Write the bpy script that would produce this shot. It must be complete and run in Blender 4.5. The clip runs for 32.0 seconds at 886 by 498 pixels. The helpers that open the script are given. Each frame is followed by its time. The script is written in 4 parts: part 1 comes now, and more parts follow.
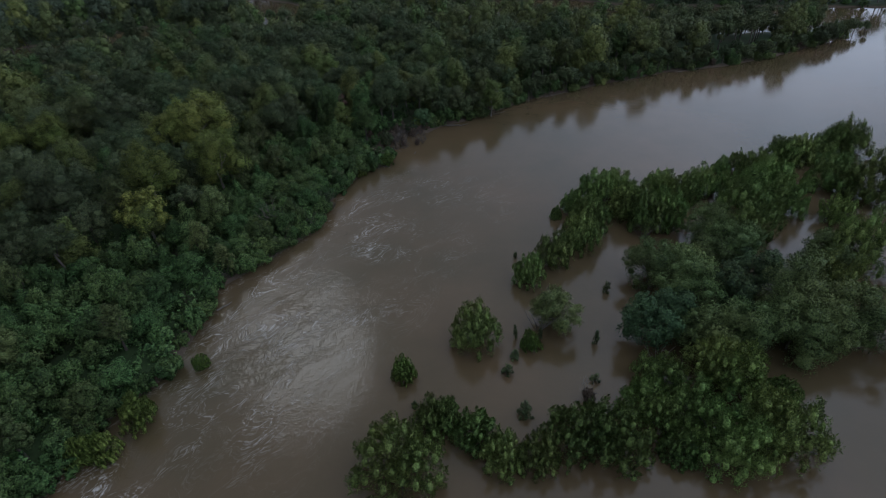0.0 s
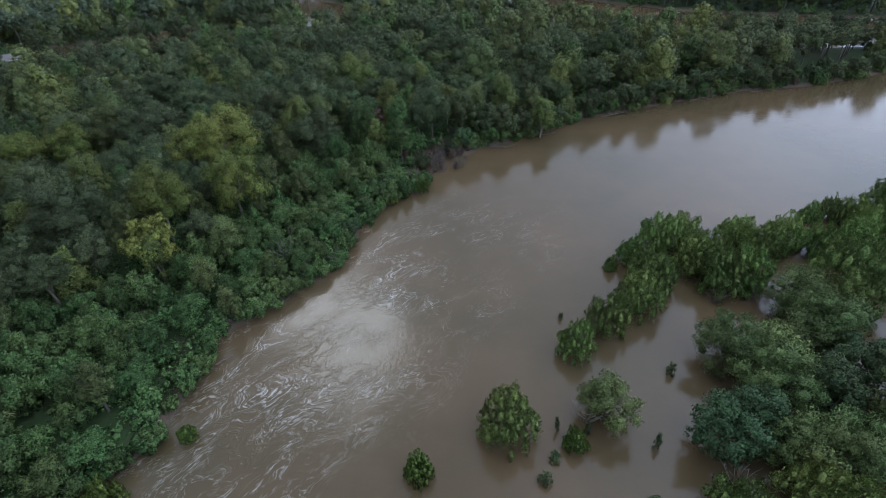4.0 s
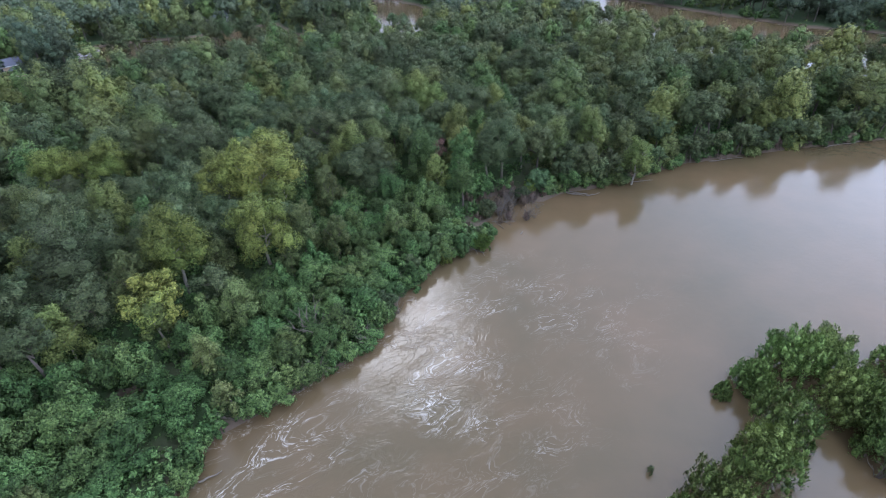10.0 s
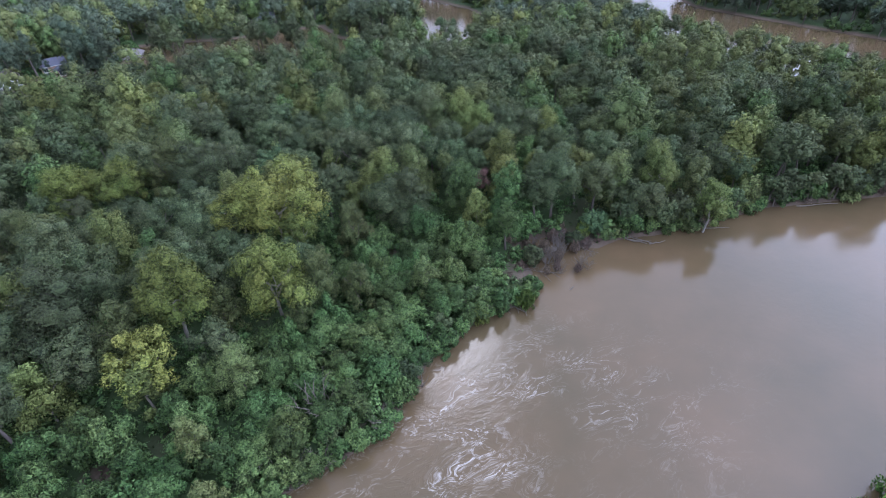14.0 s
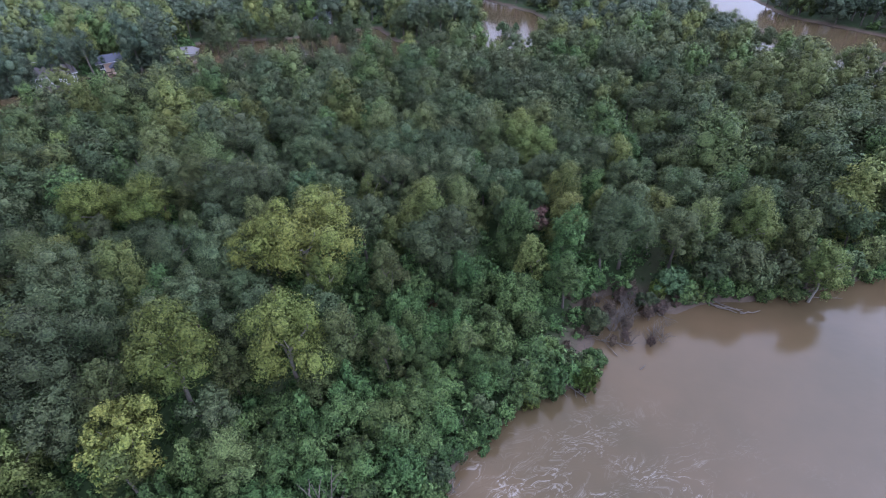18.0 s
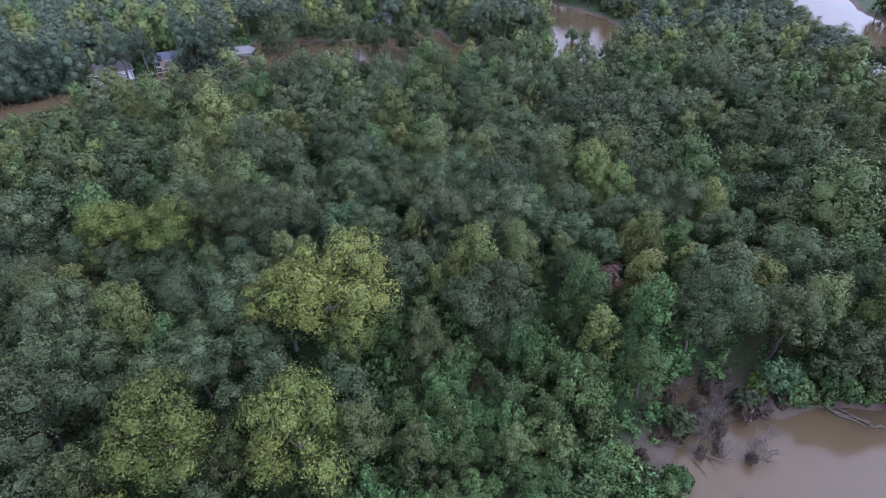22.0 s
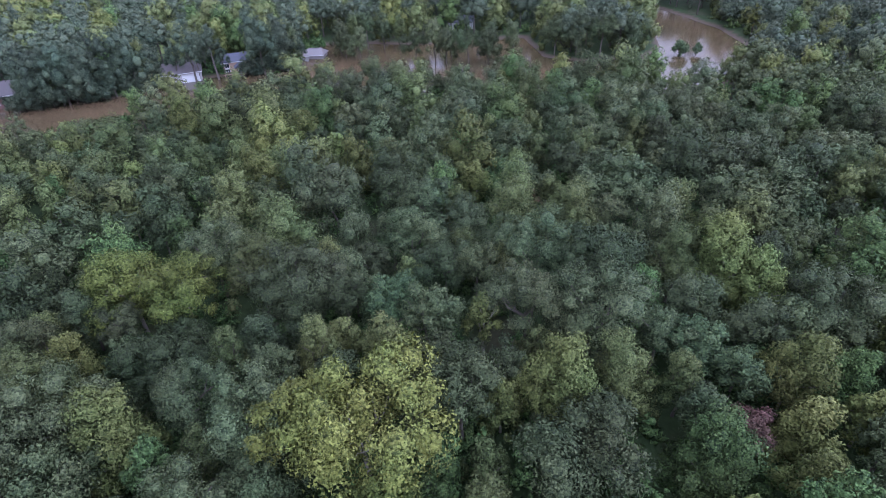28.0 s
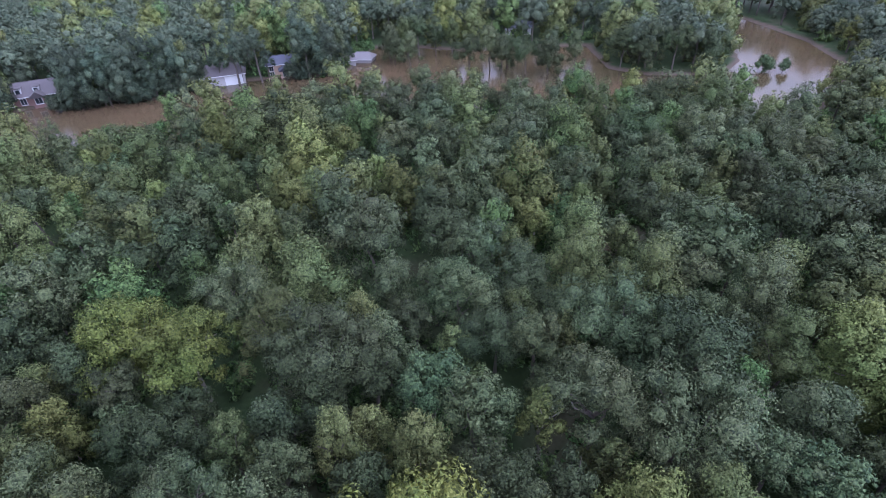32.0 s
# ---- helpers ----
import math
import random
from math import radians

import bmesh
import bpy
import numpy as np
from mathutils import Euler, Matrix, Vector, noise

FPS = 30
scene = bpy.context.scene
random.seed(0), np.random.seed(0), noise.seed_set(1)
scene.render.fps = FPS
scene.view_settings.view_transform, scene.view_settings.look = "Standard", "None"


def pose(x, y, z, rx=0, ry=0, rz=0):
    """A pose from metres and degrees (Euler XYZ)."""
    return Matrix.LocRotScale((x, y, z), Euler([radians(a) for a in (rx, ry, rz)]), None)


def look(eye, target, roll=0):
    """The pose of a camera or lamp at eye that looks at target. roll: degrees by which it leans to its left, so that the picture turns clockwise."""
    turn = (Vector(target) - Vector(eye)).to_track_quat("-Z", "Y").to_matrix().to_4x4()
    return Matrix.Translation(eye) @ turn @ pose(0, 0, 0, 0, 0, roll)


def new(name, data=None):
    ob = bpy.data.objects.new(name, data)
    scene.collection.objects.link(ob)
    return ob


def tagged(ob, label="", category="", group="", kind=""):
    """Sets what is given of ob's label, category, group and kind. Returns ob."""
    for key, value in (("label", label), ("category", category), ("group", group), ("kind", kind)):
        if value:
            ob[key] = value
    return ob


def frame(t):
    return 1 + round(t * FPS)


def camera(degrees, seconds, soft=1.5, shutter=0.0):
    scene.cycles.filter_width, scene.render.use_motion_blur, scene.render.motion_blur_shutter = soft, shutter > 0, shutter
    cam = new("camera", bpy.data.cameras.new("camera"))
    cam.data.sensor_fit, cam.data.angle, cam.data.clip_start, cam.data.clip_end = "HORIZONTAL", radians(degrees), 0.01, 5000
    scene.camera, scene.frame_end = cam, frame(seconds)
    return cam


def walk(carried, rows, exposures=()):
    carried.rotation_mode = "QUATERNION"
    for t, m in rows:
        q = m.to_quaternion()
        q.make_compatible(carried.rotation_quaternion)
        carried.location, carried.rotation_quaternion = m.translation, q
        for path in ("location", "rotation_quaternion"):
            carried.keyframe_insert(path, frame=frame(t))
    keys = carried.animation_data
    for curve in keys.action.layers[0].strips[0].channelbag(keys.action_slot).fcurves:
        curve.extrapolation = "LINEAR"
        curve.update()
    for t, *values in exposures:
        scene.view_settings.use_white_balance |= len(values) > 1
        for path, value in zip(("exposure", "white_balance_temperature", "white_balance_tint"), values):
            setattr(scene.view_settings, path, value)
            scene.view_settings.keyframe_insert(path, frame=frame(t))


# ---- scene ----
cam = camera(79.8, 32.0, soft=0.5)
METRES, EYE, TILT, LEAN, TURN = 100.0, 44.9, -34.5, 2.2, 0.0
ROWS = [
    (0.0, 0.0, 0.0, 0.0, -0.0, 0.0, -0.0),
    (0.5, 0.0011, 0.0129, 0.0088, 0.69, -0.03, -0.47),
    (1.0, 0.0024, 0.0258, 0.0176, 1.24, -0.06, -0.81),
    (1.5, 0.003, 0.0384, 0.0263, 1.67, -0.09, -1.12),
    (2.0, 0.0035, 0.0514, 0.0352, 2.1, -0.12, -1.46),
    (2.5, 0.0043, 0.0647, 0.044, 2.6, -0.16, -1.82),
    (3.0, 0.0051, 0.0778, 0.0527, 3.19, -0.21, -2.21),
    (3.5, 0.0054, 0.0908, 0.0614, 3.78, -0.26, -2.56),
    (5.5, 0.0038, 0.1437, 0.0954, 5.99, -0.54, -4.01),
    (6.0, 0.0026, 0.1569, 0.1039, 6.46, -0.6, -4.39),
    (6.5, 0.0017, 0.1697, 0.1122, 7.36, -0.69, -4.99),
    (7.0, 0.0008, 0.1826, 0.1204, 8.2, -0.78, -5.55),
    (7.5, -0.0007, 0.1956, 0.1288, 8.6, -0.86, -5.84),
    (8.0, -0.0022, 0.2086, 0.1372, 9.39, -0.97, -6.36),
    (8.5, -0.0037, 0.2211, 0.1465, 9.91, -1.04, -6.7),
    (9.0, -0.0055, 0.2337, 0.156, 10.37, -1.13, -6.94),
    (9.5, -0.0079, 0.2464, 0.1652, 10.95, -1.22, -7.31),
    (10.0, -0.0111, 0.259, 0.1741, 11.49, -1.29, -7.73),
    (10.5, -0.0141, 0.2713, 0.1832, 12.2, -1.42, -8.15),
    (11.0, -0.0167, 0.2837, 0.1923, 12.95, -1.57, -8.63),
    (11.5, -0.0207, 0.2962, 0.2003, 13.58, -1.66, -9.04),
    (12.0, -0.0236, 0.3088, 0.2092, 14.19, -1.77, -9.43),
    (12.5, -0.0278, 0.3211, 0.218, 14.64, -1.88, -9.8),
    (13.0, -0.0318, 0.3341, 0.2266, 15.15, -1.99, -10.09),
    (13.5, -0.0358, 0.3474, 0.2352, 15.57, -2.1, -10.29),
    (14.0, -0.0399, 0.3602, 0.2432, 15.94, -2.2, -10.51),
    (14.5, -0.0448, 0.3742, 0.2512, 16.52, -2.3, -10.88),
    (16.5, -0.0657, 0.4256, 0.2826, 18.86, -2.86, -12.35),
    (17.0, -0.0713, 0.4378, 0.2897, 19.63, -3.05, -12.78),
    (17.5, -0.0771, 0.4496, 0.2966, 20.5, -3.26, -13.3),
    (18.0, -0.0832, 0.4613, 0.3041, 21.35, -3.5, -13.83),
    (18.5, -0.0899, 0.4733, 0.3113, 22.2, -3.7, -14.33),
    (19.0, -0.0968, 0.4852, 0.3187, 22.92, -3.93, -14.76),
    (19.5, -0.1037, 0.4967, 0.3267, 23.65, -4.16, -15.16),
    (20.0, -0.111, 0.5084, 0.3342, 24.32, -4.37, -15.53),
    (20.5, -0.1185, 0.5199, 0.3413, 25.04, -4.57, -15.92),
    (21.0, -0.1264, 0.5315, 0.3485, 25.87, -4.85, -16.38),
    (21.5, -0.1346, 0.5437, 0.3551, 26.56, -5.08, -16.8),
    (22.0, -0.1429, 0.5553, 0.3623, 27.04, -5.26, -17.08),
    (22.5, -0.1513, 0.5662, 0.3693, 27.57, -5.47, -17.44),
    (23.0, -0.1594, 0.5771, 0.3758, 28.41, -5.76, -17.84),
    (23.5, -0.1679, 0.5884, 0.3824, 29.18, -6.04, -18.23),
    (24.0, -0.1769, 0.5997, 0.3889, 29.87, -6.33, -18.62),
    (24.5, -0.186, 0.6113, 0.3949, 30.65, -6.6, -18.97),
    (25.0, -0.1957, 0.6218, 0.4016, 31.1, -6.79, -19.18),
    (25.5, -0.2051, 0.6323, 0.408, 31.54, -6.96, -19.36),
    (27.5, -0.245, 0.6729, 0.4329, 34.27, -8.05, -20.45),
    (28.0, -0.2555, 0.6828, 0.4393, 34.92, -8.37, -20.68),
    (28.5, -0.2662, 0.6922, 0.4447, 35.57, -8.62, -20.93),
    (29.0, -0.2769, 0.7011, 0.4499, 36.19, -8.89, -21.22),
    (29.5, -0.2873, 0.7101, 0.4551, 36.93, -9.16, -21.58),
    (30.0, -0.2986, 0.7186, 0.4605, 37.51, -9.44, -21.91),
    (30.5, -0.3101, 0.7276, 0.4652, 38.06, -9.65, -22.2),
    (31.0, -0.3214, 0.7374, 0.4704, 38.84, -9.99, -22.46),
    (31.5, -0.333, 0.7467, 0.4756, 39.42, -10.27, -22.76),
    (32.0, -0.3451, 0.7548, 0.48, 39.96, -10.48, -23.06),
]
walk(cam, [(t, pose(0, 0, EYE, TILT, LEAN, TURN) @ pose(METRES * x, METRES * y, METRES * z, 90 + pitch, roll, yaw)) for t, x, y, z, yaw, pitch, roll in ROWS],
     exposures=[(0.0, -0.85, 5800, 8), (3.0, -0.14, 5700, 8), (6.0, 0.58, 5650, 10), (9.0, 0.98, 5600, 12), (13.0, 1.1, 5500, 18), (17.0, 0.99, 5450, 23), (25.0, 1.06, 5400, 28), (32.0, 1.12, 5400, 30)])

# ---- light ----
SUN_UP, SUN_TURN = 43.0, -22.0
world = bpy.data.worlds.new("overcast_sky")
scene.world = world
world.use_nodes = True
wn, wl = world.node_tree.nodes, world.node_tree.links
sky = wn.new("ShaderNodeTexSky")
sky.sky_type, sky.sun_disc = "NISHITA", False
sky.sun_elevation, sky.sun_rotation = radians(SUN_UP), radians(SUN_TURN)
sky.air_density, sky.dust_density, sky.ozone_density = 1.0, 3.0, 1.0
cloud_at = wn.new("ShaderNodeTexCoord")
cloud_noise = wn.new("ShaderNodeTexNoise")
cloud_noise.inputs["Scale"].default_value = 2.2
cloud_noise.inputs["Detail"].default_value = 5.0
cloud_ramp = wn.new("ShaderNodeValToRGB")
cloud_ramp.color_ramp.elements[0].position, cloud_ramp.color_ramp.elements[0].color = 0.35, (5.2, 5.7, 6.9, 1)
cloud_ramp.color_ramp.elements[1].position, cloud_ramp.color_ramp.elements[1].color = 0.70, (8.8, 9.4, 11.0, 1)
cloud_mix = wn.new("ShaderNodeMix")
cloud_mix.data_type = "RGBA"
cloud_mix.inputs["Factor"].default_value = 0.85
wl.new(cloud_at.outputs["Generated"], cloud_noise.inputs["Vector"])
wl.new(cloud_noise.outputs["Fac"], cloud_ramp.inputs["Fac"])
wl.new(sky.outputs["Color"], cloud_mix.inputs["A"])
wl.new(cloud_ramp.outputs["Color"], cloud_mix.inputs["B"])
# the cloud deck is brightest overhead, and thinner towards the east
rise = wn.new("ShaderNodeSeparateXYZ")
wl.new(cloud_at.outputs["Generated"], rise.inputs[0])
low_sky = wn.new("ShaderNodeMapRange")
low_sky.inputs["From Min"].default_value, low_sky.inputs["From Max"].default_value = 0.05, 0.95
low_sky.inputs["To Min"].default_value, low_sky.inputs["To Max"].default_value = 0.85, 1.5
wl.new(rise.outputs["Z"], low_sky.inputs["Value"])
glow = wn.new("ShaderNodeVectorMath")
glow.operation = "SCALE"
wl.new(cloud_mix.outputs["Result"], glow.inputs[0])
east = wn.new("ShaderNodeMapRange")
east.inputs["From Min"].default_value, east.inputs["From Max"].default_value = -0.1, 0.55
east.inputs["To Min"].default_value, east.inputs["To Max"].default_value = 0.85, 2.9
wl.new(rise.outputs["X"], east.inputs["Value"])
both = wn.new("ShaderNodeMath")
both.operation = "MULTIPLY"
wl.new(low_sky.outputs[0], both.inputs[0])
wl.new(east.outputs[0], both.inputs[1])
wl.new(both.outputs[0], glow.inputs["Scale"])
wl.new(glow.outputs[0], wn["Background"].inputs["Color"])
wn["Background"].inputs["Strength"].default_value = 0.094
sun = new("sun", bpy.data.lights.new("sun", "SUN"))
sun.data.energy, sun.data.angle, sun.data.color = 0.28, radians(13), (1.0, 0.97, 0.92)
to_sun = Vector((math.sin(radians(SUN_TURN)) * math.cos(radians(SUN_UP)), math.cos(radians(SUN_TURN)) * math.cos(radians(SUN_UP)), math.sin(radians(SUN_UP))))
sun.matrix_world = look(to_sun * 300, (0, 0, 0))

# ---- materials ----


def material(name):
    m = bpy.data.materials.new(name)
    m.use_nodes = True
    return m, m.node_tree.nodes, m.node_tree.links, m.node_tree.nodes["Principled BSDF"]


def math_node(n, l, op, a, b):
    q = n.new("ShaderNodeMath")
    q.operation = op
    for socket, v in zip(q.inputs, (a, b)):
        if isinstance(v, (int, float)):
            socket.default_value = v
        else:
            l.new(v, socket)
    return q.outputs[0]


def mix_colour(n, l, fac, a, b, how="MIX"):
    q = n.new("ShaderNodeMix")
    q.data_type, q.blend_type = "RGBA", how
    for key, v in (("Factor", fac), ("A", a), ("B", b)):
        if isinstance(v, (int, float)):
            q.inputs[key].default_value = v
        elif isinstance(v, tuple):
            q.inputs[key].default_value = (*v, 1)
        else:
            l.new(v, q.inputs[key])
    return q.outputs["Result"]


def noise_node(n, l, scale, detail=3.0, rough=0.5, vector=None):
    q = n.new("ShaderNodeTexNoise")
    q.inputs["Scale"].default_value, q.inputs["Detail"].default_value, q.inputs["Roughness"].default_value = scale, detail, rough
    if vector is not None:
        l.new(vector, q.inputs["Vector"])
    return q.outputs["Fac"]


def place_node(n, l, how="Object"):
    return n.new("ShaderNodeTexCoord").outputs[how]


def leaf_material(name, dark, light, tip):
    """Foliage: leaf by leaf and tree by tree between two greens, with some turned leaves."""
    m, n, l, b = material(name)
    geo = n.new("ShaderNodeNewGeometry")
    island = geo.outputs["Random Per Island"]
    tree = n.new("ShaderNodeObjectInfo").outputs["Random"]
    patch = noise_node(n, l, 0.7, 3.0, 0.6, geo.outputs["Position"])
    cells = n.new("ShaderNodeTexVoronoi")
    cells.inputs["Scale"].default_value = 5.5
    l.new(geo.outputs["Position"], cells.inputs["Vector"])
    cell = n.new("ShaderNodeSeparateColor")
    l.new(cells.outputs["Color"], cell.inputs[0])
    f = math_node(n, l, "MULTIPLY", island, 0.65)
    f = math_node(n, l, "ADD", f, math_node(n, l, "MULTIPLY", patch, 0.6))
    f = math_node(n, l, "ADD", f, math_node(n, l, "MULTIPLY", cell.outputs[0], 0.95))
    f = math_node(n, l, "SUBTRACT", f, 0.60)
    lim = n.new("ShaderNodeClamp")
    l.new(f, lim.inputs[0])
    c = mix_colour(n, l, lim.outputs[0], dark, light)
    c = mix_colour(n, l, math_node(n, l, "MULTIPLY", math_node(n, l, "GREATER_THAN", cell.outputs[1], 0.80), 0.5), c, tip)
    hue = n.new("ShaderNodeHueSaturation")
    l.new(c, hue.inputs["Color"])
    hue.inputs["Saturation"].default_value = 0.98
    own = math_node(n, l, "FRACT", math_node(n, l, "MULTIPLY", tree, 7.31), 0.0)
    stand = noise_node(n, l, 0.16, 1.0, 0.5, geo.outputs["Position"])
    vigour = noise_node(n, l, 0.21, 1.0, 0.5, place_node(n, l))
    l.new(math_node(n, l, "ADD", math_node(n, l, "MULTIPLY", own, 0.03), math_node(n, l, "ADD", math_node(n, l, "MULTIPLY", stand, 0.08), 0.425)), hue.inputs["Hue"])
    worth = math_node(n, l, "ADD", math_node(n, l, "MULTIPLY", tree, 0.65), math_node(n, l, "MULTIPLY", vigour, 0.9))
    l.new(math_node(n, l, "ADD", worth, 0.31), hue.inputs["Value"])
    l.new(hue.outputs["Color"], b.inputs["Base Color"])
    b.inputs["Roughness"].default_value = 0.68
    b.inputs["Specular IOR Level"].default_value = 0.16
    bump = n.new("ShaderNodeBump")
    bump.inputs["Strength"].default_value, bump.inputs["Distance"].default_value = 1.0, 0.13
    bump.invert = True
    l.new(cells.outputs["Distance"], bump.inputs["Height"])
    l.new(bump.outputs[0], b.inputs["Normal"])
    t = n.new("ShaderNodeBsdfTranslucent")
    l.new(hue.outputs["Color"], t.inputs["Color"])
    s = n.new("ShaderNodeMixShader")
    s.inputs[0].default_value = 0.10
    l.new(b.outputs[0], s.inputs[1])
    l.new(t.outputs[0], s.inputs[2])
    l.new(s.outputs[0], n["Material Output"].inputs["Surface"])
    return m


LEAF = {
    "oak": leaf_material("oak_leaves", (0.014, 0.026, 0.010), (0.076, 0.110, 0.043), (0.125, 0.162, 0.070)),
    "grey_oak": leaf_material("grey_oak_leaves", (0.017, 0.028, 0.012), (0.086, 0.120, 0.048), (0.145, 0.180, 0.085)),
    "elm": leaf_material("elm_leaves", (0.023, 0.037, 0.011), (0.108, 0.148, 0.046), (0.160, 0.198, 0.072)),
    "vine": leaf_material("vine_leaves", (0.010, 0.026, 0.007), (0.080, 0.148, 0.042), (0.140, 0.220, 0.070)),
    "sycamore": leaf_material("sycamore_leaves", (0.027, 0.043, 0.009), (0.138, 0.180, 0.036), (0.200, 0.240, 0.060)),
    "lime": leaf_material("cottonwood_leaves", (0.029, 0.046, 0.010), (0.128, 0.168, 0.044), (0.185, 0.220, 0.070)),
    "teal": leaf_material("maple_leaves", (0.016, 0.036, 0.016), (0.078, 0.140, 0.054), (0.125, 0.190, 0.080)),
    "willow": leaf_material("willow_leaves", (0.035, 0.068, 0.016), (0.180, 0.290, 0.072), (0.270, 0.380, 0.115)),
    "dull_willow": leaf_material("dull_willow_leaves", (0.029, 0.053, 0.016), (0.140, 0.205, 0.064), (0.205, 0.280, 0.105)),
    "bright_willow": leaf_material("young_willow_leaves", (0.036, 0.068, 0.013), (0.150, 0.240, 0.046), (0.21, 0.30, 0.07)),
    # oak greens with bluish distance haze mixed into the leaf colour
    "pine": leaf_material("hazed_oak_leaves", (0.015, 0.027, 0.018), (0.078, 0.110, 0.060), (0.120, 0.155, 0.090)),
    "dead": leaf_material("withered_leaves", (0.040, 0.026, 0.017), (0.125, 0.078, 0.052), (0.16, 0.11, 0.075)),
    "straw": leaf_material("withered_brush", (0.058, 0.045, 0.029), (0.19, 0.150, 0.10), (0.27, 0.22, 0.16)),
}


def bark_material(name, dark, light):
    m, n, l, b = material(name)
    at = place_node(n, l)
    f = noise_node(n, l, 3.0, 6.0, 0.7, at)
    l.new(mix_colour(n, l, f, dark, light), b.inputs["Base Color"])
    b.inputs["Roughness"].default_value = 0.9
    bump = n.new("ShaderNodeBump")
    bump.inputs["Strength"].default_value, bump.inputs["Distance"].default_value = 0.6, 0.03
    l.new(noise_node(n, l, 14.0, 4.0, 0.6, at), bump.inputs["Height"])
    l.new(bump.outputs[0], b.inputs["Normal"])
    return m


BARK = bark_material("bark", (0.035, 0.028, 0.022), (0.12, 0.10, 0.08))
PALE_BARK = bark_material("pale_bark", (0.09, 0.08, 0.065), (0.28, 0.25, 0.21))
DRIFTWOOD = bark_material("driftwood", (0.05, 0.040, 0.030), (0.16, 0.135, 0.11))


def ground_material():
    """Wet silt at the banks, leaf litter and low weeds inland, mown grass on the lawns."""
    m, n, l, b = material("forest_floor")
    at = place_node(n, l)
    big = noise_node(n, l, 0.09, 4.0, 0.6, at)
    small = noise_node(n, l, 1.7, 6.0, 0.65, at)
    mud = mix_colour(n, l, small, (0.050, 0.037, 0.026), (0.12, 0.09, 0.065))
    litter = mix_colour(n, l, small, (0.014, 0.026, 0.009), (0.042, 0.066, 0.022))
    grass = mix_colour(n, l, small, (0.07, 0.10, 0.03), (0.15, 0.18, 0.06))
    xyz = n.new("ShaderNodeSeparateXYZ")
    l.new(at, xyz.inputs[0])
    z = n.new("ShaderNodeMapRange")
    z.inputs["From Min"].default_value, z.inputs["From Max"].default_value = 0.3, 0.7
    l.new(math_node(n, l, "ADD", xyz.outputs["Z"], math_node(n, l, "MULTIPLY", math_node(n, l, "SUBTRACT", big, 0.5), 0.5)), z.inputs["Value"])
    c = mix_colour(n, l, z.outputs[0], mud, litter)
    lawn = n.new("ShaderNodeMapRange")
    lawn.inputs["From Min"].default_value, lawn.inputs["From Max"].default_value = 1.3, 1.5
    l.new(xyz.outputs["Z"], lawn.inputs["Value"])
    c = mix_colour(n, l, lawn.outputs[0], c, grass)
    l.new(c, b.inputs["Base Color"])
    b.inputs["Roughness"].default_value = 0.85
    b.inputs["Specular IOR Level"].default_value = 0.15
    bump = n.new("ShaderNodeBump")
    bump.inputs["Strength"].default_value, bump.inputs["Distance"].default_value = 0.8, 0.12
    l.new(small, bump.inputs["Height"])
    l.new(bump.outputs[0], b.inputs["Normal"])
    return m


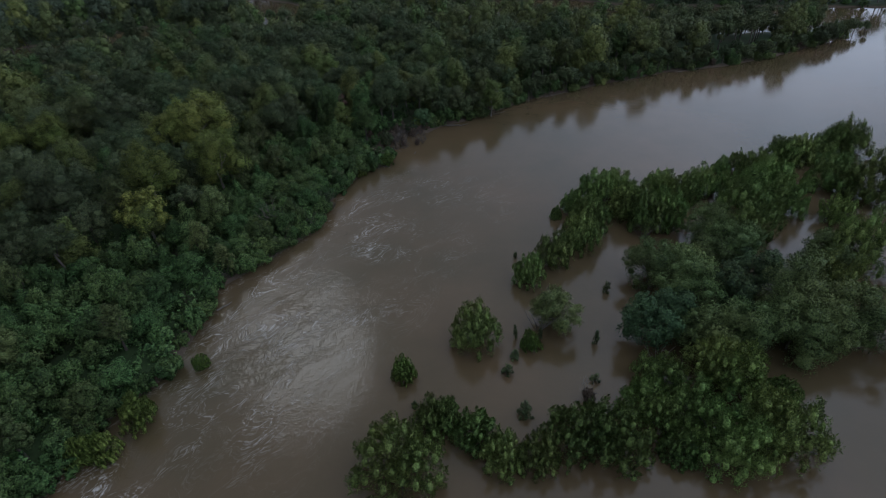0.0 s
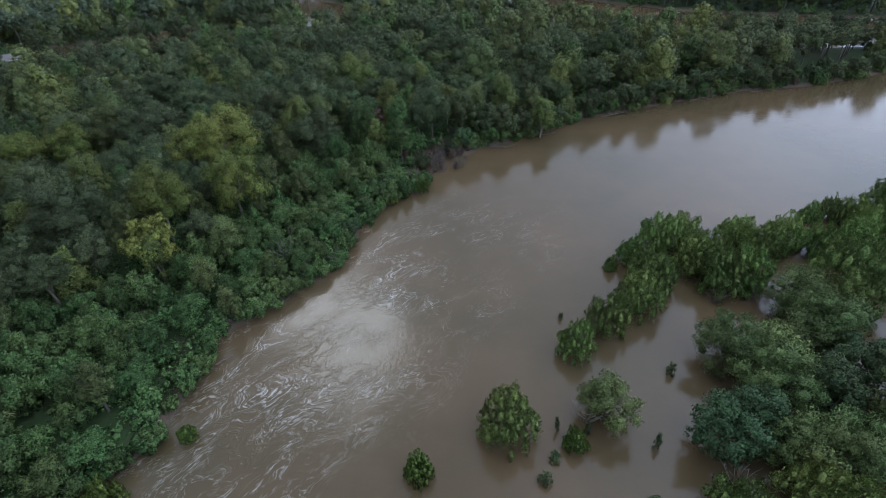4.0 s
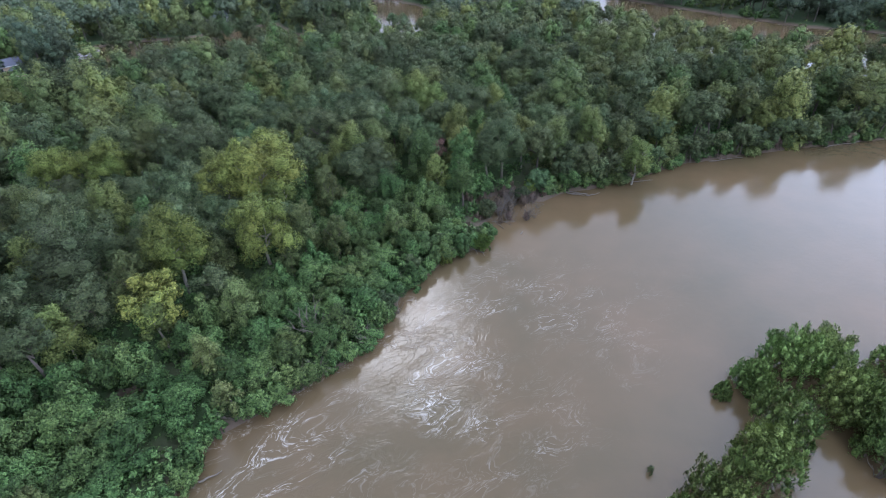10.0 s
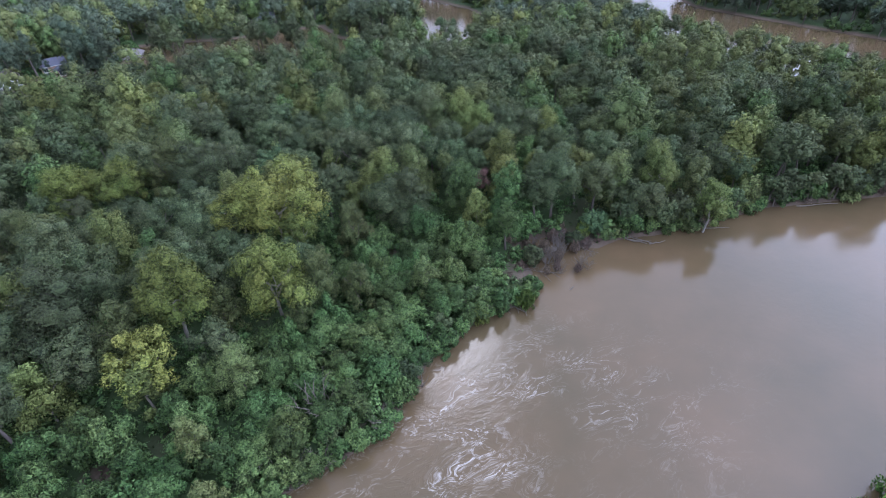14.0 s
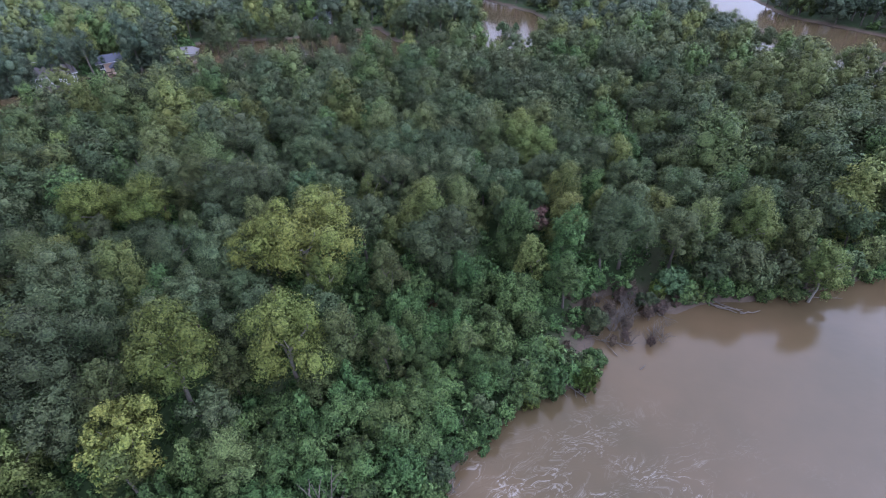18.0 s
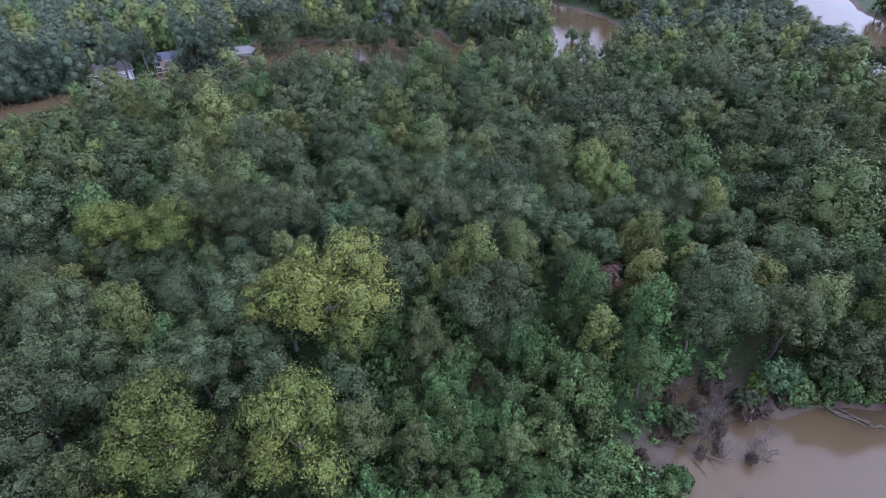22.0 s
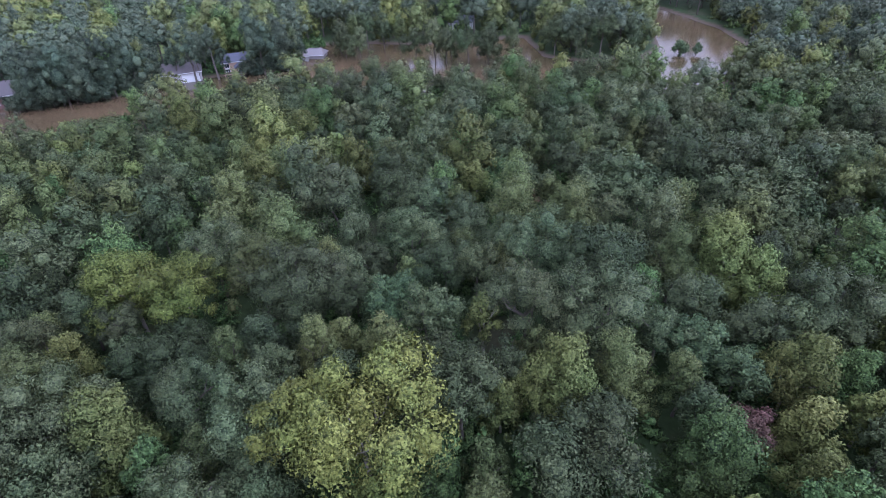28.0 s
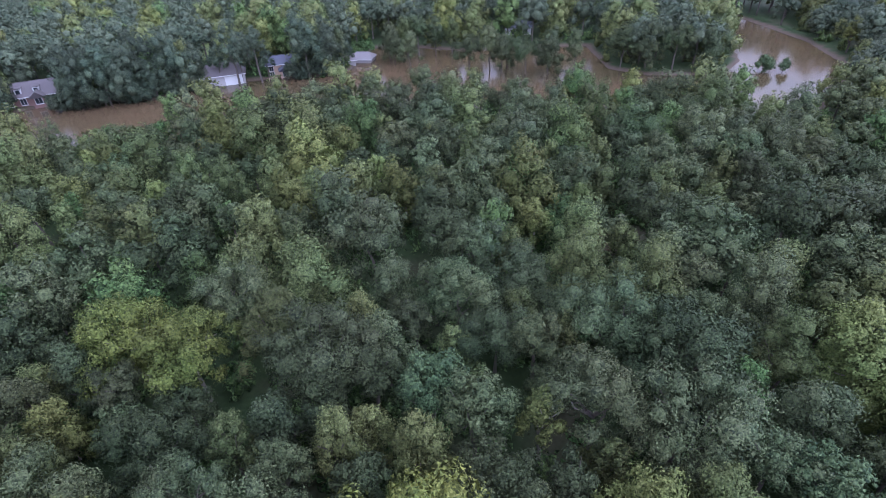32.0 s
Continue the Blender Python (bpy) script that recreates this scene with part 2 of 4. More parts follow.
def water_material():
    """Silt-laden flood water: streaked with foam by the current off the main bank, smooth elsewhere."""
    m, n, l, b = material("flood_water")
    at = place_node(n, l)
    xyz = n.new("ShaderNodeSeparateXYZ")
    l.new(at, xyz.inputs[0])

    def between(v, lo, hi):
        q = n.new("ShaderNodeMapRange")
        q.inputs["From Min"].default_value, q.inputs["From Max"].default_value = lo, hi
        l.new(v, q.inputs["Value"])
        return q.outputs[0]

    def times(a, c):
        return math_node(n, l, "MULTIPLY", a, c)

    def plus(a, c):
        return math_node(n, l, "ADD", a, c)

    plume = noise_node(n, l, 0.035, 5.0, 0.6, at)
    c = mix_colour(n, l, between(plume, 0.3, 0.7), (0.056, 0.045, 0.022), (0.100, 0.066, 0.035))
    b.inputs["IOR"].default_value = 1.33
    # the current follows the bank: stretched along it, and curled by eddies
    run = n.new("ShaderNodeMapping")
    run.inputs["Rotation"].default_value = (0, 0, radians(-48))
    l.new(at, run.inputs["Vector"])
    squeeze = n.new("ShaderNodeMapping")
    squeeze.inputs["Scale"].default_value = (0.55, 1.0, 1.0)
    l.new(run.outputs[0], squeeze.inputs["Vector"])
    warp = n.new("ShaderNodeTexNoise")
    warp.inputs["Scale"].default_value, warp.inputs["Detail"].default_value = 0.22, 3.0
    l.new(squeeze.outputs[0], warp.inputs["Vector"])
    curl = n.new("ShaderNodeVectorMath")
    curl.operation = "MULTIPLY_ADD"
    curl.inputs[1].default_value = (6.5, 6.5, 0.0)
    l.new(warp.outputs["Color"], curl.inputs[0])
    l.new(squeeze.outputs[0], curl.inputs[2])
    flow = curl.outputs[0]

    def lines(scale, thin):
        f = noise_node(n, l, scale, 4.0, 0.55, flow)
        return math_node(n, l, "MAXIMUM", math_node(n, l, "SUBTRACT", 1.0, times(math_node(n, l, "ABSOLUTE", math_node(n, l, "SUBTRACT", f, 0.5), 0.0), thin)), 0.0)

    seams = math_node(n, l, "MAXIMUM", lines(0.42, 34.0), times(lines(1.0, 24.0), 0.85))
    crumbs = between(noise_node(n, l, 3.4, 4.0, 0.7, flow), 0.46, 0.60)
    gaps = between(noise_node(n, l, 0.30, 2.0, 0.5, flow), 0.42, 0.60)
    # how fast the current runs, from the bank outwards
    off_bank = plus(times(xyz.outputs["X"], 0.88), times(xyz.outputs["Y"], -0.47))
    fast = times(between(off_bank, -25.0, -44.0), between(xyz.outputs["Y"], 97.0, 66.0))
    fast = times(fast, between(noise_node(n, l, 0.075, 2.0, 0.5, at), 0.34, 0.58))
    foam = times(times(seams, crumbs), times(gaps, fast))
    foam = math_node(n, l, "MINIMUM", times(foam, 0.75), 0.5)
    l.new(mix_colour(n, l, foam, c, (0.60, 0.57, 0.52)), b.inputs["Base Color"])
    l.new(plus(times(fast, 0.03), 0.11), b.inputs["Roughness"])
    chop = noise_node(n, l, 1.6, 4.0, 0.6, flow)
    ripple = noise_node(n, l, 1.1, 4.0, 0.6, at)
    swell = noise_node(n, l, 0.22, 3.0, 0.5, flow)
    tall = times(fast, plus(times(seams, 0.16), times(chop, 0.42)))
    tall = plus(tall, plus(times(swell, 0.30), times(ripple, 0.13)))
    bump = n.new("ShaderNodeBump")
    bump.inputs["Strength"].default_value, bump.inputs["Distance"].default_value = 1.0, 0.10
    l.new(tall, bump.inputs["Height"])
    l.new(bump.outputs[0], b.inputs["Normal"])
    return m


GROUND, WATER = ground_material(), water_material()

# ---- ground and water ----
MAIN_BANK = [(-80, -250), (-50, -30), (-42, 10), (-38.5, 28), (-37, 36), (-33, 42), (-32.5, 47), (-33, 57), (-27, 65), (-22, 72), (-21.5, 82), (-17, 92), (-12.5, 96),
             (-11.5, 104), (-6, 107), (-3, 114), (3, 117), (9, 121), (18, 129), (28, 134), (43, 141), (60, 148), (79, 152), (97, 160), (118, 173), (127, 178)]
BACK_BANK = [(120, 186), (100, 186), (70, 190), (44, 195), (18, 216), (6, 230), (-8, 252), (-20, 290), (-30, 340), (-40, 450), (-180, 450), (-150, 345), (-134, 324),
             (-100, 300), (-76, 281), (-62, 262), (-58, 240), (-58, 215), (-58, 206), (-66, 203), (-77, 204), (-91, 192), (-105, 184), (-124, 173), (-136, 156),
             (-139, 137), (-150, 126), (-156, 110), (-162, 98), (-174, 70), (-194, 30), (-228, -30), (-306, -250)]
HOUSE_BANK = [(-420, -250), (-270, -30), (-222, 50), (-206, 85), (-202, 99), (-202, 108), (-191, 122), (-183, 130), (-185, 139), (-181, 149), (-176, 157), (-172, 164),
              (-165, 168), (-164, 178), (-178, 198), (-165, 207), (-150, 214), (-140, 224), (-126, 240), (-107, 222), (-96, 224), (-82, 235), (-84, 250), (-98, 278),
              (-130, 312), (-150, 335), (-190, 450), (-3000, 450), (-3000, -250)]
FAR_BANK = [(3000, 120), (260, 190), (180, 215), (110, 232), (72, 246), (40, 272), (15, 296), (4, 330), (-10, 450), (3000, 450)]
NORTH = [(-3000, 445), (3000, 445), (3000, 3000), (-3000, 3000)]
LANDS = [np.array(p, float) for p in (MAIN_BANK + BACK_BANK, HOUSE_BANK, FAR_BANK, NORTH)]
POOLS = [(-31.8, 100.5, 2.2), (-46.2, 132, 2.2), (-64.5, 149, 3.0), (-12, 108, 3.5), (-44, 59.5, 1.4)]


def inside(poly, x, y):
    odd = np.zeros(np.shape(x), bool)
    for (ax, ay), (bx, by) in zip(poly, np.roll(poly, -1, 0)):
        if ay != by:
            odd ^= ((ay > y) != (by > y)) & (x < (bx - ax) * (y - ay) / (by - ay) + ax)
    return odd


def shore(x, y):
    """Metres inland from the nearest bank, minus in the water."""
    x, y = np.asarray(x, float), np.asarray(y, float)
    best = np.full(x.shape, -1e9)
    for poly in LANDS:
        d = np.full(x.shape, 1e9)
        for (ax, ay), (bx, by) in zip(poly, np.roll(poly, -1, 0)):
            vx, vy = bx - ax, by - ay
            t = np.clip(((x - ax) * vx + (y - ay) * vy) / (vx * vx + vy * vy), 0, 1)
            d = np.minimum(d, np.hypot(x - ax - t * vx, y - ay - t * vy))
        best = np.maximum(best, np.where(inside(poly, x, y), d, -d))
    return best


def height(x, y):
    d = shore(x, y)
    wave = np.sin(x * 0.31 + 1.3 * np.sin(y * 0.17)) * np.cos(y * 0.27 + np.sin(x * 0.13))
    z = np.clip(np.where(d < 0, 0.35 * d, 0.6 * d) + 0.2 * wave * np.clip(d / 3, 0, 1), -2.5, 0.75 + 0.2 * wave)
    for px, py, r in POOLS:
        z = z - 1.6 * np.exp(-((x - px) ** 2 + (y - py) ** 2) / (r * r))
    for px, py, r in ((-10.3, 107.0, 4.6), (-13.2, 100.5, 3.0), (-7.0, 110.5, 3.0)):
        z = z - 0.5 * np.exp(-((x - px) ** 2 + (y - py) ** 2) / (r * r))
    lawn = np.exp(-(((x + 214) / 16) ** 2 + ((y - 160) / 14) ** 2) ** 2)
    return np.where(d > 0, z + 1.0 * lawn * np.clip(d / 8, 0, 1), z)


def mesh_from(name, verts, faces, mats, index=None, smooth=False, normals=None):
    """A mesh from arrays: faces all of one size; normals, one a vertex, where the shading follows a leafy mass."""
    me = bpy.data.meshes.new(name)
    verts, faces = np.asarray(verts, np.float32), np.asarray(faces, np.int32)
    me.vertices.add(len(verts))
    me.vertices.foreach_set("co", verts.ravel())
    k = faces.shape[1]
    me.loops.add(faces.size)
    me.loops.foreach_set("vertex_index", faces.ravel())
    me.polygons.add(len(faces))
    me.polygons.foreach_set("loop_start", np.arange(0, faces.size, k, dtype=np.int32))
    me.polygons.foreach_set("loop_total", np.full(len(faces), k, np.int32))
    for m in mats:
        me.materials.append(m)
    if index is not None:
        me.polygons.foreach_set("material_index", np.asarray(index, np.int32))
    me.polygons.foreach_set("use_smooth", np.full(len(faces), smooth, bool))
    me.update(calc_edges=True)
    me.validate()
    if normals is not None:
        me.attributes.new("custom_normal", "FLOAT_VECTOR", "POINT").data.foreach_set("vector", np.asarray(normals, np.float32).ravel())
    return me


def sheet(name, xs, ys, z_of, mat):
    gx, gy = np.meshgrid(xs, ys)
    v = np.stack([gx.ravel(), gy.ravel(), z_of(gx.ravel(), gy.ravel())], 1)
    nx, ny = len(xs), len(ys)
    i = (np.arange(ny - 1)[:, None] * nx + np.arange(nx - 1)[None]).ravel()
    return new(name, mesh_from(name, v, np.stack([i, i + 1, i + nx + 1, i + nx], 1), [mat], smooth=True))


def spread(lo, hi, step, reach):
    inner = np.arange(lo, hi + step / 2, step)
    outer = np.array([30, 80, 180, 400, 900, reach])
    return np.concatenate([lo - outer[::-1], inner, hi + outer])


ground = tagged(sheet("ground", spread(-330, 190, 2.5, 2600), spread(10, 400, 2.5, 2600), height, GROUND),
                "silty wooded flood plain with muddy banks under the trees", "ground", kind="structure")
water = tagged(sheet("water", spread(-330, 190, 40, 2600), spread(10, 400, 40, 2600), lambda x, y: np.zeros_like(x), WATER),
               "brown silt-laden flood water with eddies along the bank", "river", kind="structure")

# ---- plants: shapes ----
rng = np.random.default_rng(7)


def ball(level):
    bm = bmesh.new()
    bmesh.ops.create_icosphere(bm, subdivisions=level, radius=1)
    v, f = np.array([q.co[:] for q in bm.verts]), np.array([[q.index for q in p.verts] for p in bm.faces])
    bm.free()
    return v, f


BALL = ball(1)


def unit(v):
    return v / np.maximum(np.linalg.norm(v, axis=1, keepdims=True), 1e-6)


def sprays(at, out, length, width, droop, g, grow=0.0):
    """Leaf sprays: small three-cornered leaf fans at the points, lying over the crown like shingles, or growing up and out of it."""
    n = len(at)
    side = unit(np.cross(out, g.normal(size=(n, 3))))
    axis = side * max(1 - grow, 0.3) + out * g.uniform(-0.15, 0.6, (n, 1)) + np.array([0, 0, -droop])
    axis = unit(axis + grow * (out * 0.9 + np.array([0, 0, 0.9])))
    across = unit(np.cross(axis, out + 0.32 * g.normal(size=(n, 3))))
    s = g.uniform(0.6, 1.4, (n, 1))
    a, w = axis * length * s, across * width * s
    v = np.stack([at - a * 0.5 - w * 0.15, at + a * 0.15 + w * 0.55, at + a * 0.5 - w * 0.4], 1).reshape(-1, 3)
    return v, np.arange(3 * n).reshape(-1, 3)


def lobes_round(g, n, flat):
    """Lobes of a broad, uneven crown in a unit space: centre z 0, radius 1."""
    k = np.arange(n) + 0.5
    z = 1 - 1.8 * k / n + g.uniform(-0.14, 0.14, n)
    a = k * 2.39996 + g.uniform(-0.6, 0.6, n)
    ring = np.sqrt(np.maximum(1 - z * z, 0.05))
    lop = 1 + 0.18 * np.cos(a - g.uniform(0, 6)) + 0.12 * np.cos(2 * a - g.uniform(0, 6))
    c = np.stack([ring * np.cos(a) * lop, ring * np.sin(a) * lop, z * flat], 1) * g.uniform(0.56, 0.90, (n, 1))
    return np.concatenate([c, [[0, 0, -0.05]]]), np.append(g.uniform(0.16, 0.36, n), 0.46), np.concatenate([np.ones((n, 3)) * [1, 1, 0.9], [[1, 1, flat]]])


def lobes_spire(g, n, flat):
    """Lobes of an upright crown that narrows to its top, with a hanging skirt."""
    k = (np.arange(n) + 0.5) / n
    a = np.arange(n) * 2.39996 + g.uniform(-0.6, 0.6, n)
    q = (0.12 + 0.78 * k ** 0.75) * g.uniform(0.75, 1.15, n)
    c = np.stack([q * np.cos(a), q * np.sin(a), (0.92 - 1.75 * k + g.uniform(-0.1, 0.1, n)) * flat], 1)
    return np.concatenate([c, [[0, 0, -0.2]]]), np.append(g.uniform(0.19, 0.33, n), 0.5), np.concatenate([np.ones((n, 3)) * [1, 1, 1.15], [[1, 1, flat]]])


def lobes_plume(g, n, flat):
    """Lobes of a willow thicket: upright plumes that lean outwards."""
    a = np.arange(n) * 2.39996 + g.uniform(0, 6)
    q = np.sqrt((np.arange(n) + 0.4) / n) * 0.86
    c = np.stack([q * np.cos(a), q * np.sin(a), (0.36 - 0.90 * q * q + g.uniform(-0.25, 0.50, n)) * flat], 1)
    return np.concatenate([c, [[0, 0, -0.35]]]), np.append(g.uniform(0.09, 0.17, n), 0.45), np.concatenate([np.ones((n, 3)) * [1, 1, 2.5], [[1.2, 1.2, 1.0]]])


def lobes_mound(g, n, flat):
    """Lobes of a vine-hung shrub: heaped cushions down to the ground."""
    a = g.uniform(0, 6.28, n)
    q = np.sqrt((np.arange(n) + 0.3) / n) * 0.92
    c = np.stack([q * np.cos(a), q * np.sin(a), (0.58 - 1.1 * q * q + g.uniform(-0.36, 0.30, n)) * flat], 1)
    return np.concatenate([c, [[0, 0, -0.2]]]), np.append(g.uniform(0.15, 0.32, n), 0.55), np.ones((n + 1, 3)) * [1, 1, 1.05]


SHAPES = {"round": (lobes_round, 26, 0.9), "tall": (lobes_spire, 24, 1.3), "plume": (lobes_plume, 46, 1.0), "mound": (lobes_mound, 19, 0.85)}


def crown_arrays(shape, seed, count, leaf, droop=0.15, slim=0.62, upright=0.0, few=1.0):
    """A crown one metre in radius: leaf sprays on the tufts of its lobes, and the dense inner foliage behind them.
    Gives points, faces and, point by point, the way that the leafy mass faces there."""
    g = np.random.default_rng(seed)
    make, n, flat = SHAPES[shape]
    c, r, stretch = make(g, max(int(n * few), 8), flat)
    if few < 1:
        r = r * 1.2
    # tufts on the lobes
    per = 9 if few == 1 else 6
    own = np.repeat(np.arange(len(c)), per)
    td = unit(g.normal(size=(len(own), 3)) + np.array([0, 0, 0.7]))
    tc = c[own] + td * (r[own] * 0.84)[:, None] * stretch[own]
    tr = r[own] * g.uniform(0.26, 0.50, len(own))
    # leaves all over the lobes, and thicker on the tufts
    m = count * 2
    w = r ** 2
    on = g.choice(len(c), m, p=w / w.sum())
    d = unit(g.normal(size=(m, 3)) + np.array([0, 0, 0.45]))
    p = c[on] + d * (r[on] * g.uniform(0.68, 1.18, m))[:, None] * stretch[on]
    w = tr ** 2
    tuft = g.choice(len(tc), m, p=w / w.sum())
    dt = unit(g.normal(size=(m, 3)) + td[tuft] * 0.6 + np.array([0, 0, 0.25]))
    pt = tc[tuft] + dt * (tr[tuft] * g.uniform(0.5, 1.45, m))[:, None] * stretch[own][tuft]
    take = g.random(m) < 0.60
    face = np.where(take[:, None], unit(dt + 0.8 * td[tuft]), d)
    p, d = np.where(take[:, None], pt, p), np.where(take[:, None], dt, d)
    deep = np.zeros(len(p), bool)
    for j in range(len(c)):
        deep |= np.linalg.norm((p - c[j]) / stretch[j], axis=1) < r[j] * 0.62
    p, d, face = p[~deep][:count], d[~deep][:count], face[~deep][:count]
    v, f = sprays(p, unit(d + np.array([0, 0, 0.3 * upright])), leaf, leaf * slim, droop, g, upright)
    # each spray shades mostly with its tuft, and turns its upper side outwards
    flat_n = unit(np.cross(v[1::3] - v[0::3], v[2::3] - v[0::3]))
    turn = np.sum(flat_n * face, axis=1) < 0
    f[turn] = f[turn][:, [0, 2, 1]]
    flat_n[turn] *= -1
    nv = np.repeat(unit(face + 0.9 * unit(p * [1, 1, 1 / flat]) + 0.6 * flat_n), 3, axis=0)
    bv, bf = BALL
    cores = [(bv * g.uniform(0.80, 1.06, (len(bv), 1)) * rr * st * 0.60 + cc) for cc, rr, st in zip(c, r, stretch)]
    cv = np.concatenate(cores)
    cf = np.concatenate([bf + k * len(bv) for k in range(len(cores))])
    return np.concatenate([v, cv]), np.concatenate([f, cf + len(v)]), np.concatenate([nv, unit(np.tile(bv, (len(cores), 1)) + 0.6 * unit(cv))])


def tube(points, radii, sides=6):
    """A tapered tube along points."""
    points = np.asarray(points, float)
    way = unit(np.gradient(points, axis=0))
    ref = np.where(np.abs(way[:, 2:3]) > 0.9, [[1.0, 0, 0]], [[0, 0, 1.0]])
    s = unit(np.cross(way, ref))
    t = np.cross(way, s)
    a = np.arange(sides) * 2 * np.pi / sides
    ring = s[:, None] * np.cos(a)[None, :, None] + t[:, None] * np.sin(a)[None, :, None]
    v = (points[:, None] + ring * np.asarray(radii, float)[:, None, None]).reshape(-1, 3)
    k = np.arange(len(points) - 1)[:, None] * sides
    j = np.arange(sides)[None]
    q = np.stack([k + j, k + (j + 1) % sides, k + sides + (j + 1) % sides, k + sides + j], -1).reshape(-1, 4)
    return v, np.concatenate([q[:, [0, 1, 2]], q[:, [0, 2, 3]]])


def joined(pieces):
    vs, fs, base = [], [], 0
    for v, f in pieces:
        vs.append(v)
        fs.append(f + base)
        base += len(v)
    return np.concatenate(vs), np.concatenate(fs)


def trunk_arrays(seed, lean=0.12, thick=0.036):
    """A trunk in a unit space: root at z 0, the crown's centre at z 1."""
    g = np.random.default_rng(seed)
    z = np.linspace(-0.12, 1.15, 7)
    bend = np.cumsum(g.normal(size=(7, 2)) * lean * 0.35, axis=0) * np.clip(z, 0, 1)[:, None]
    return tube(np.column_stack([bend, z]), thick * np.array([1.7, 1.15, 1.0, 0.85, 0.65, 0.45, 0.2]), 7)


def limb_arrays(seed, reach=0.55, thick=0.022):
    """One limb with a side branch, growing out along x from a trunk one metre tall."""
    g = np.random.default_rng(seed)
    s = np.linspace(0, 1, 5)
    r = reach * g.uniform(0.8, 1.1)
    jit = g.normal(size=(5, 3)) * 0.03
    pts = np.column_stack([s * r, 0 * s, g.uniform(0.5, 0.9) + s * g.uniform(0.15, 0.5) + 0.1 * s * s]) + jit * s[:, None]
    turn = np.array([math.cos(0.9), math.sin(0.9), 0.6]) * r * 0.45
    return joined([tube(pts, thick * np.linspace(1.2, 0.25, 5), 5), tube([pts[2], pts[2] + turn * 0.6 + jit[1], pts[2] + turn], thick * np.array([0.7, 0.45, 0.15]), 4)])


def part(name, mesh, parent, label=""):
    ob = new(name, mesh)
    ob.parent = parent
    if label:
        ob["label"] = label
    return ob


# kind: (crown shape, leaf material, bark, spray length, droop, slimness, upright)
KINDS = {
    "oak_tree": ("round", "oak", BARK, 0.42, 0.15, 0.62, 0.0),
    "live_oak_tree": ("round", "grey_oak", BARK, 0.38, 0.1, 0.6, 0.1),
    "elm_tree": ("tall", "elm", BARK, 0.40, 0.2, 0.6, 0.0),
    "tall_oak_tree": ("tall", "grey_oak", BARK, 0.40, 0.2, 0.6, 0.0),
    "sycamore_tree": ("round", "sycamore", PALE_BARK, 0.44, 0.3, 0.7, 0.0),
    "cottonwood_tree": ("tall", "lime", PALE_BARK, 0.46, 0.25, 0.7, 0.0),
    "maple_tree": ("round", "teal", BARK, 0.46, 0.2, 0.65, 0.2),
    "vine_covered_tree": ("tall", "vine", BARK, 0.46, 0.55, 0.6, 0.0),
    "vine_covered_shrub": ("mound", "vine", BARK, 0.44, 0.45, 0.62, 0.0),
    "willow": ("plume", "willow", BARK, 0.50, -0.1, 0.40, 0.8),
    "bright_willow": ("plume", "bright_willow", BARK, 0.42, -0.1, 0.40, 0.8),
    # oaks across the channel: distance haze is painted into their leaves
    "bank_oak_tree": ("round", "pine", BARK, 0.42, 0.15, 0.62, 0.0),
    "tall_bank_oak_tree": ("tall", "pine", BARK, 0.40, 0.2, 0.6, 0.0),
    "creeper": ("tall", "oak", BARK, 0.30, 0.3, 0.6, 0.0),
    "dull_willow": ("round", "dull_willow", BARK, 0.44, 0.05, 0.5, 0.35),
    "withered_bush": ("mound", "dead", BARK, 0.40, 0.2, 0.5, 0.3),
    "withered_brush": ("mound", "straw", BARK, 0.55, -0.3, 0.16, 0.9),
}
MESHES = {}
GROUP = {}


def crown_mesh(kind, level, variant, r=3.0):
    """A crown of unit radius whose leaves keep their true size at radius r."""
    size = 1.2 if r < 1.6 else 2.0 if r < 2.5 else 3.1 if r < 3.8 else 4.6
    key = (kind, level, variant % 3, size)
    if key not in MESHES:
        shape, leaf, bark, spray, droop, slim, upright = KINDS[kind]
        count, spray = ((10500, spray * 0.54), (2900, spray * 0.90))[level]
        count = int(count * (size / 4.0) ** 1.5) + 150
        v, f, nv = crown_arrays(shape, hash_of(kind) + variant * 31, count, spray / size, droop, slim, upright, 1.0 if level == 0 else 0.6)
        MESHES[key] = mesh_from("crown", v, f, [LEAF[leaf]], smooth=True, normals=nv)
    return MESHES[key]


def hash_of(text):
    return sum(ord(ch) * (k + 3) for k, ch in enumerate(text)) % 9973


def wood_mesh(kind, what, variant):
    key = (kind, what, variant)
    if key not in MESHES:
        v, f = trunk_arrays(hash_of(kind) + variant) if what == "trunk" else limb_arrays(hash_of(kind) + variant + 5)
        MESHES[key] = mesh_from(what, v, f, [KINDS[kind][2]], smooth=True)
    return MESHES[key]


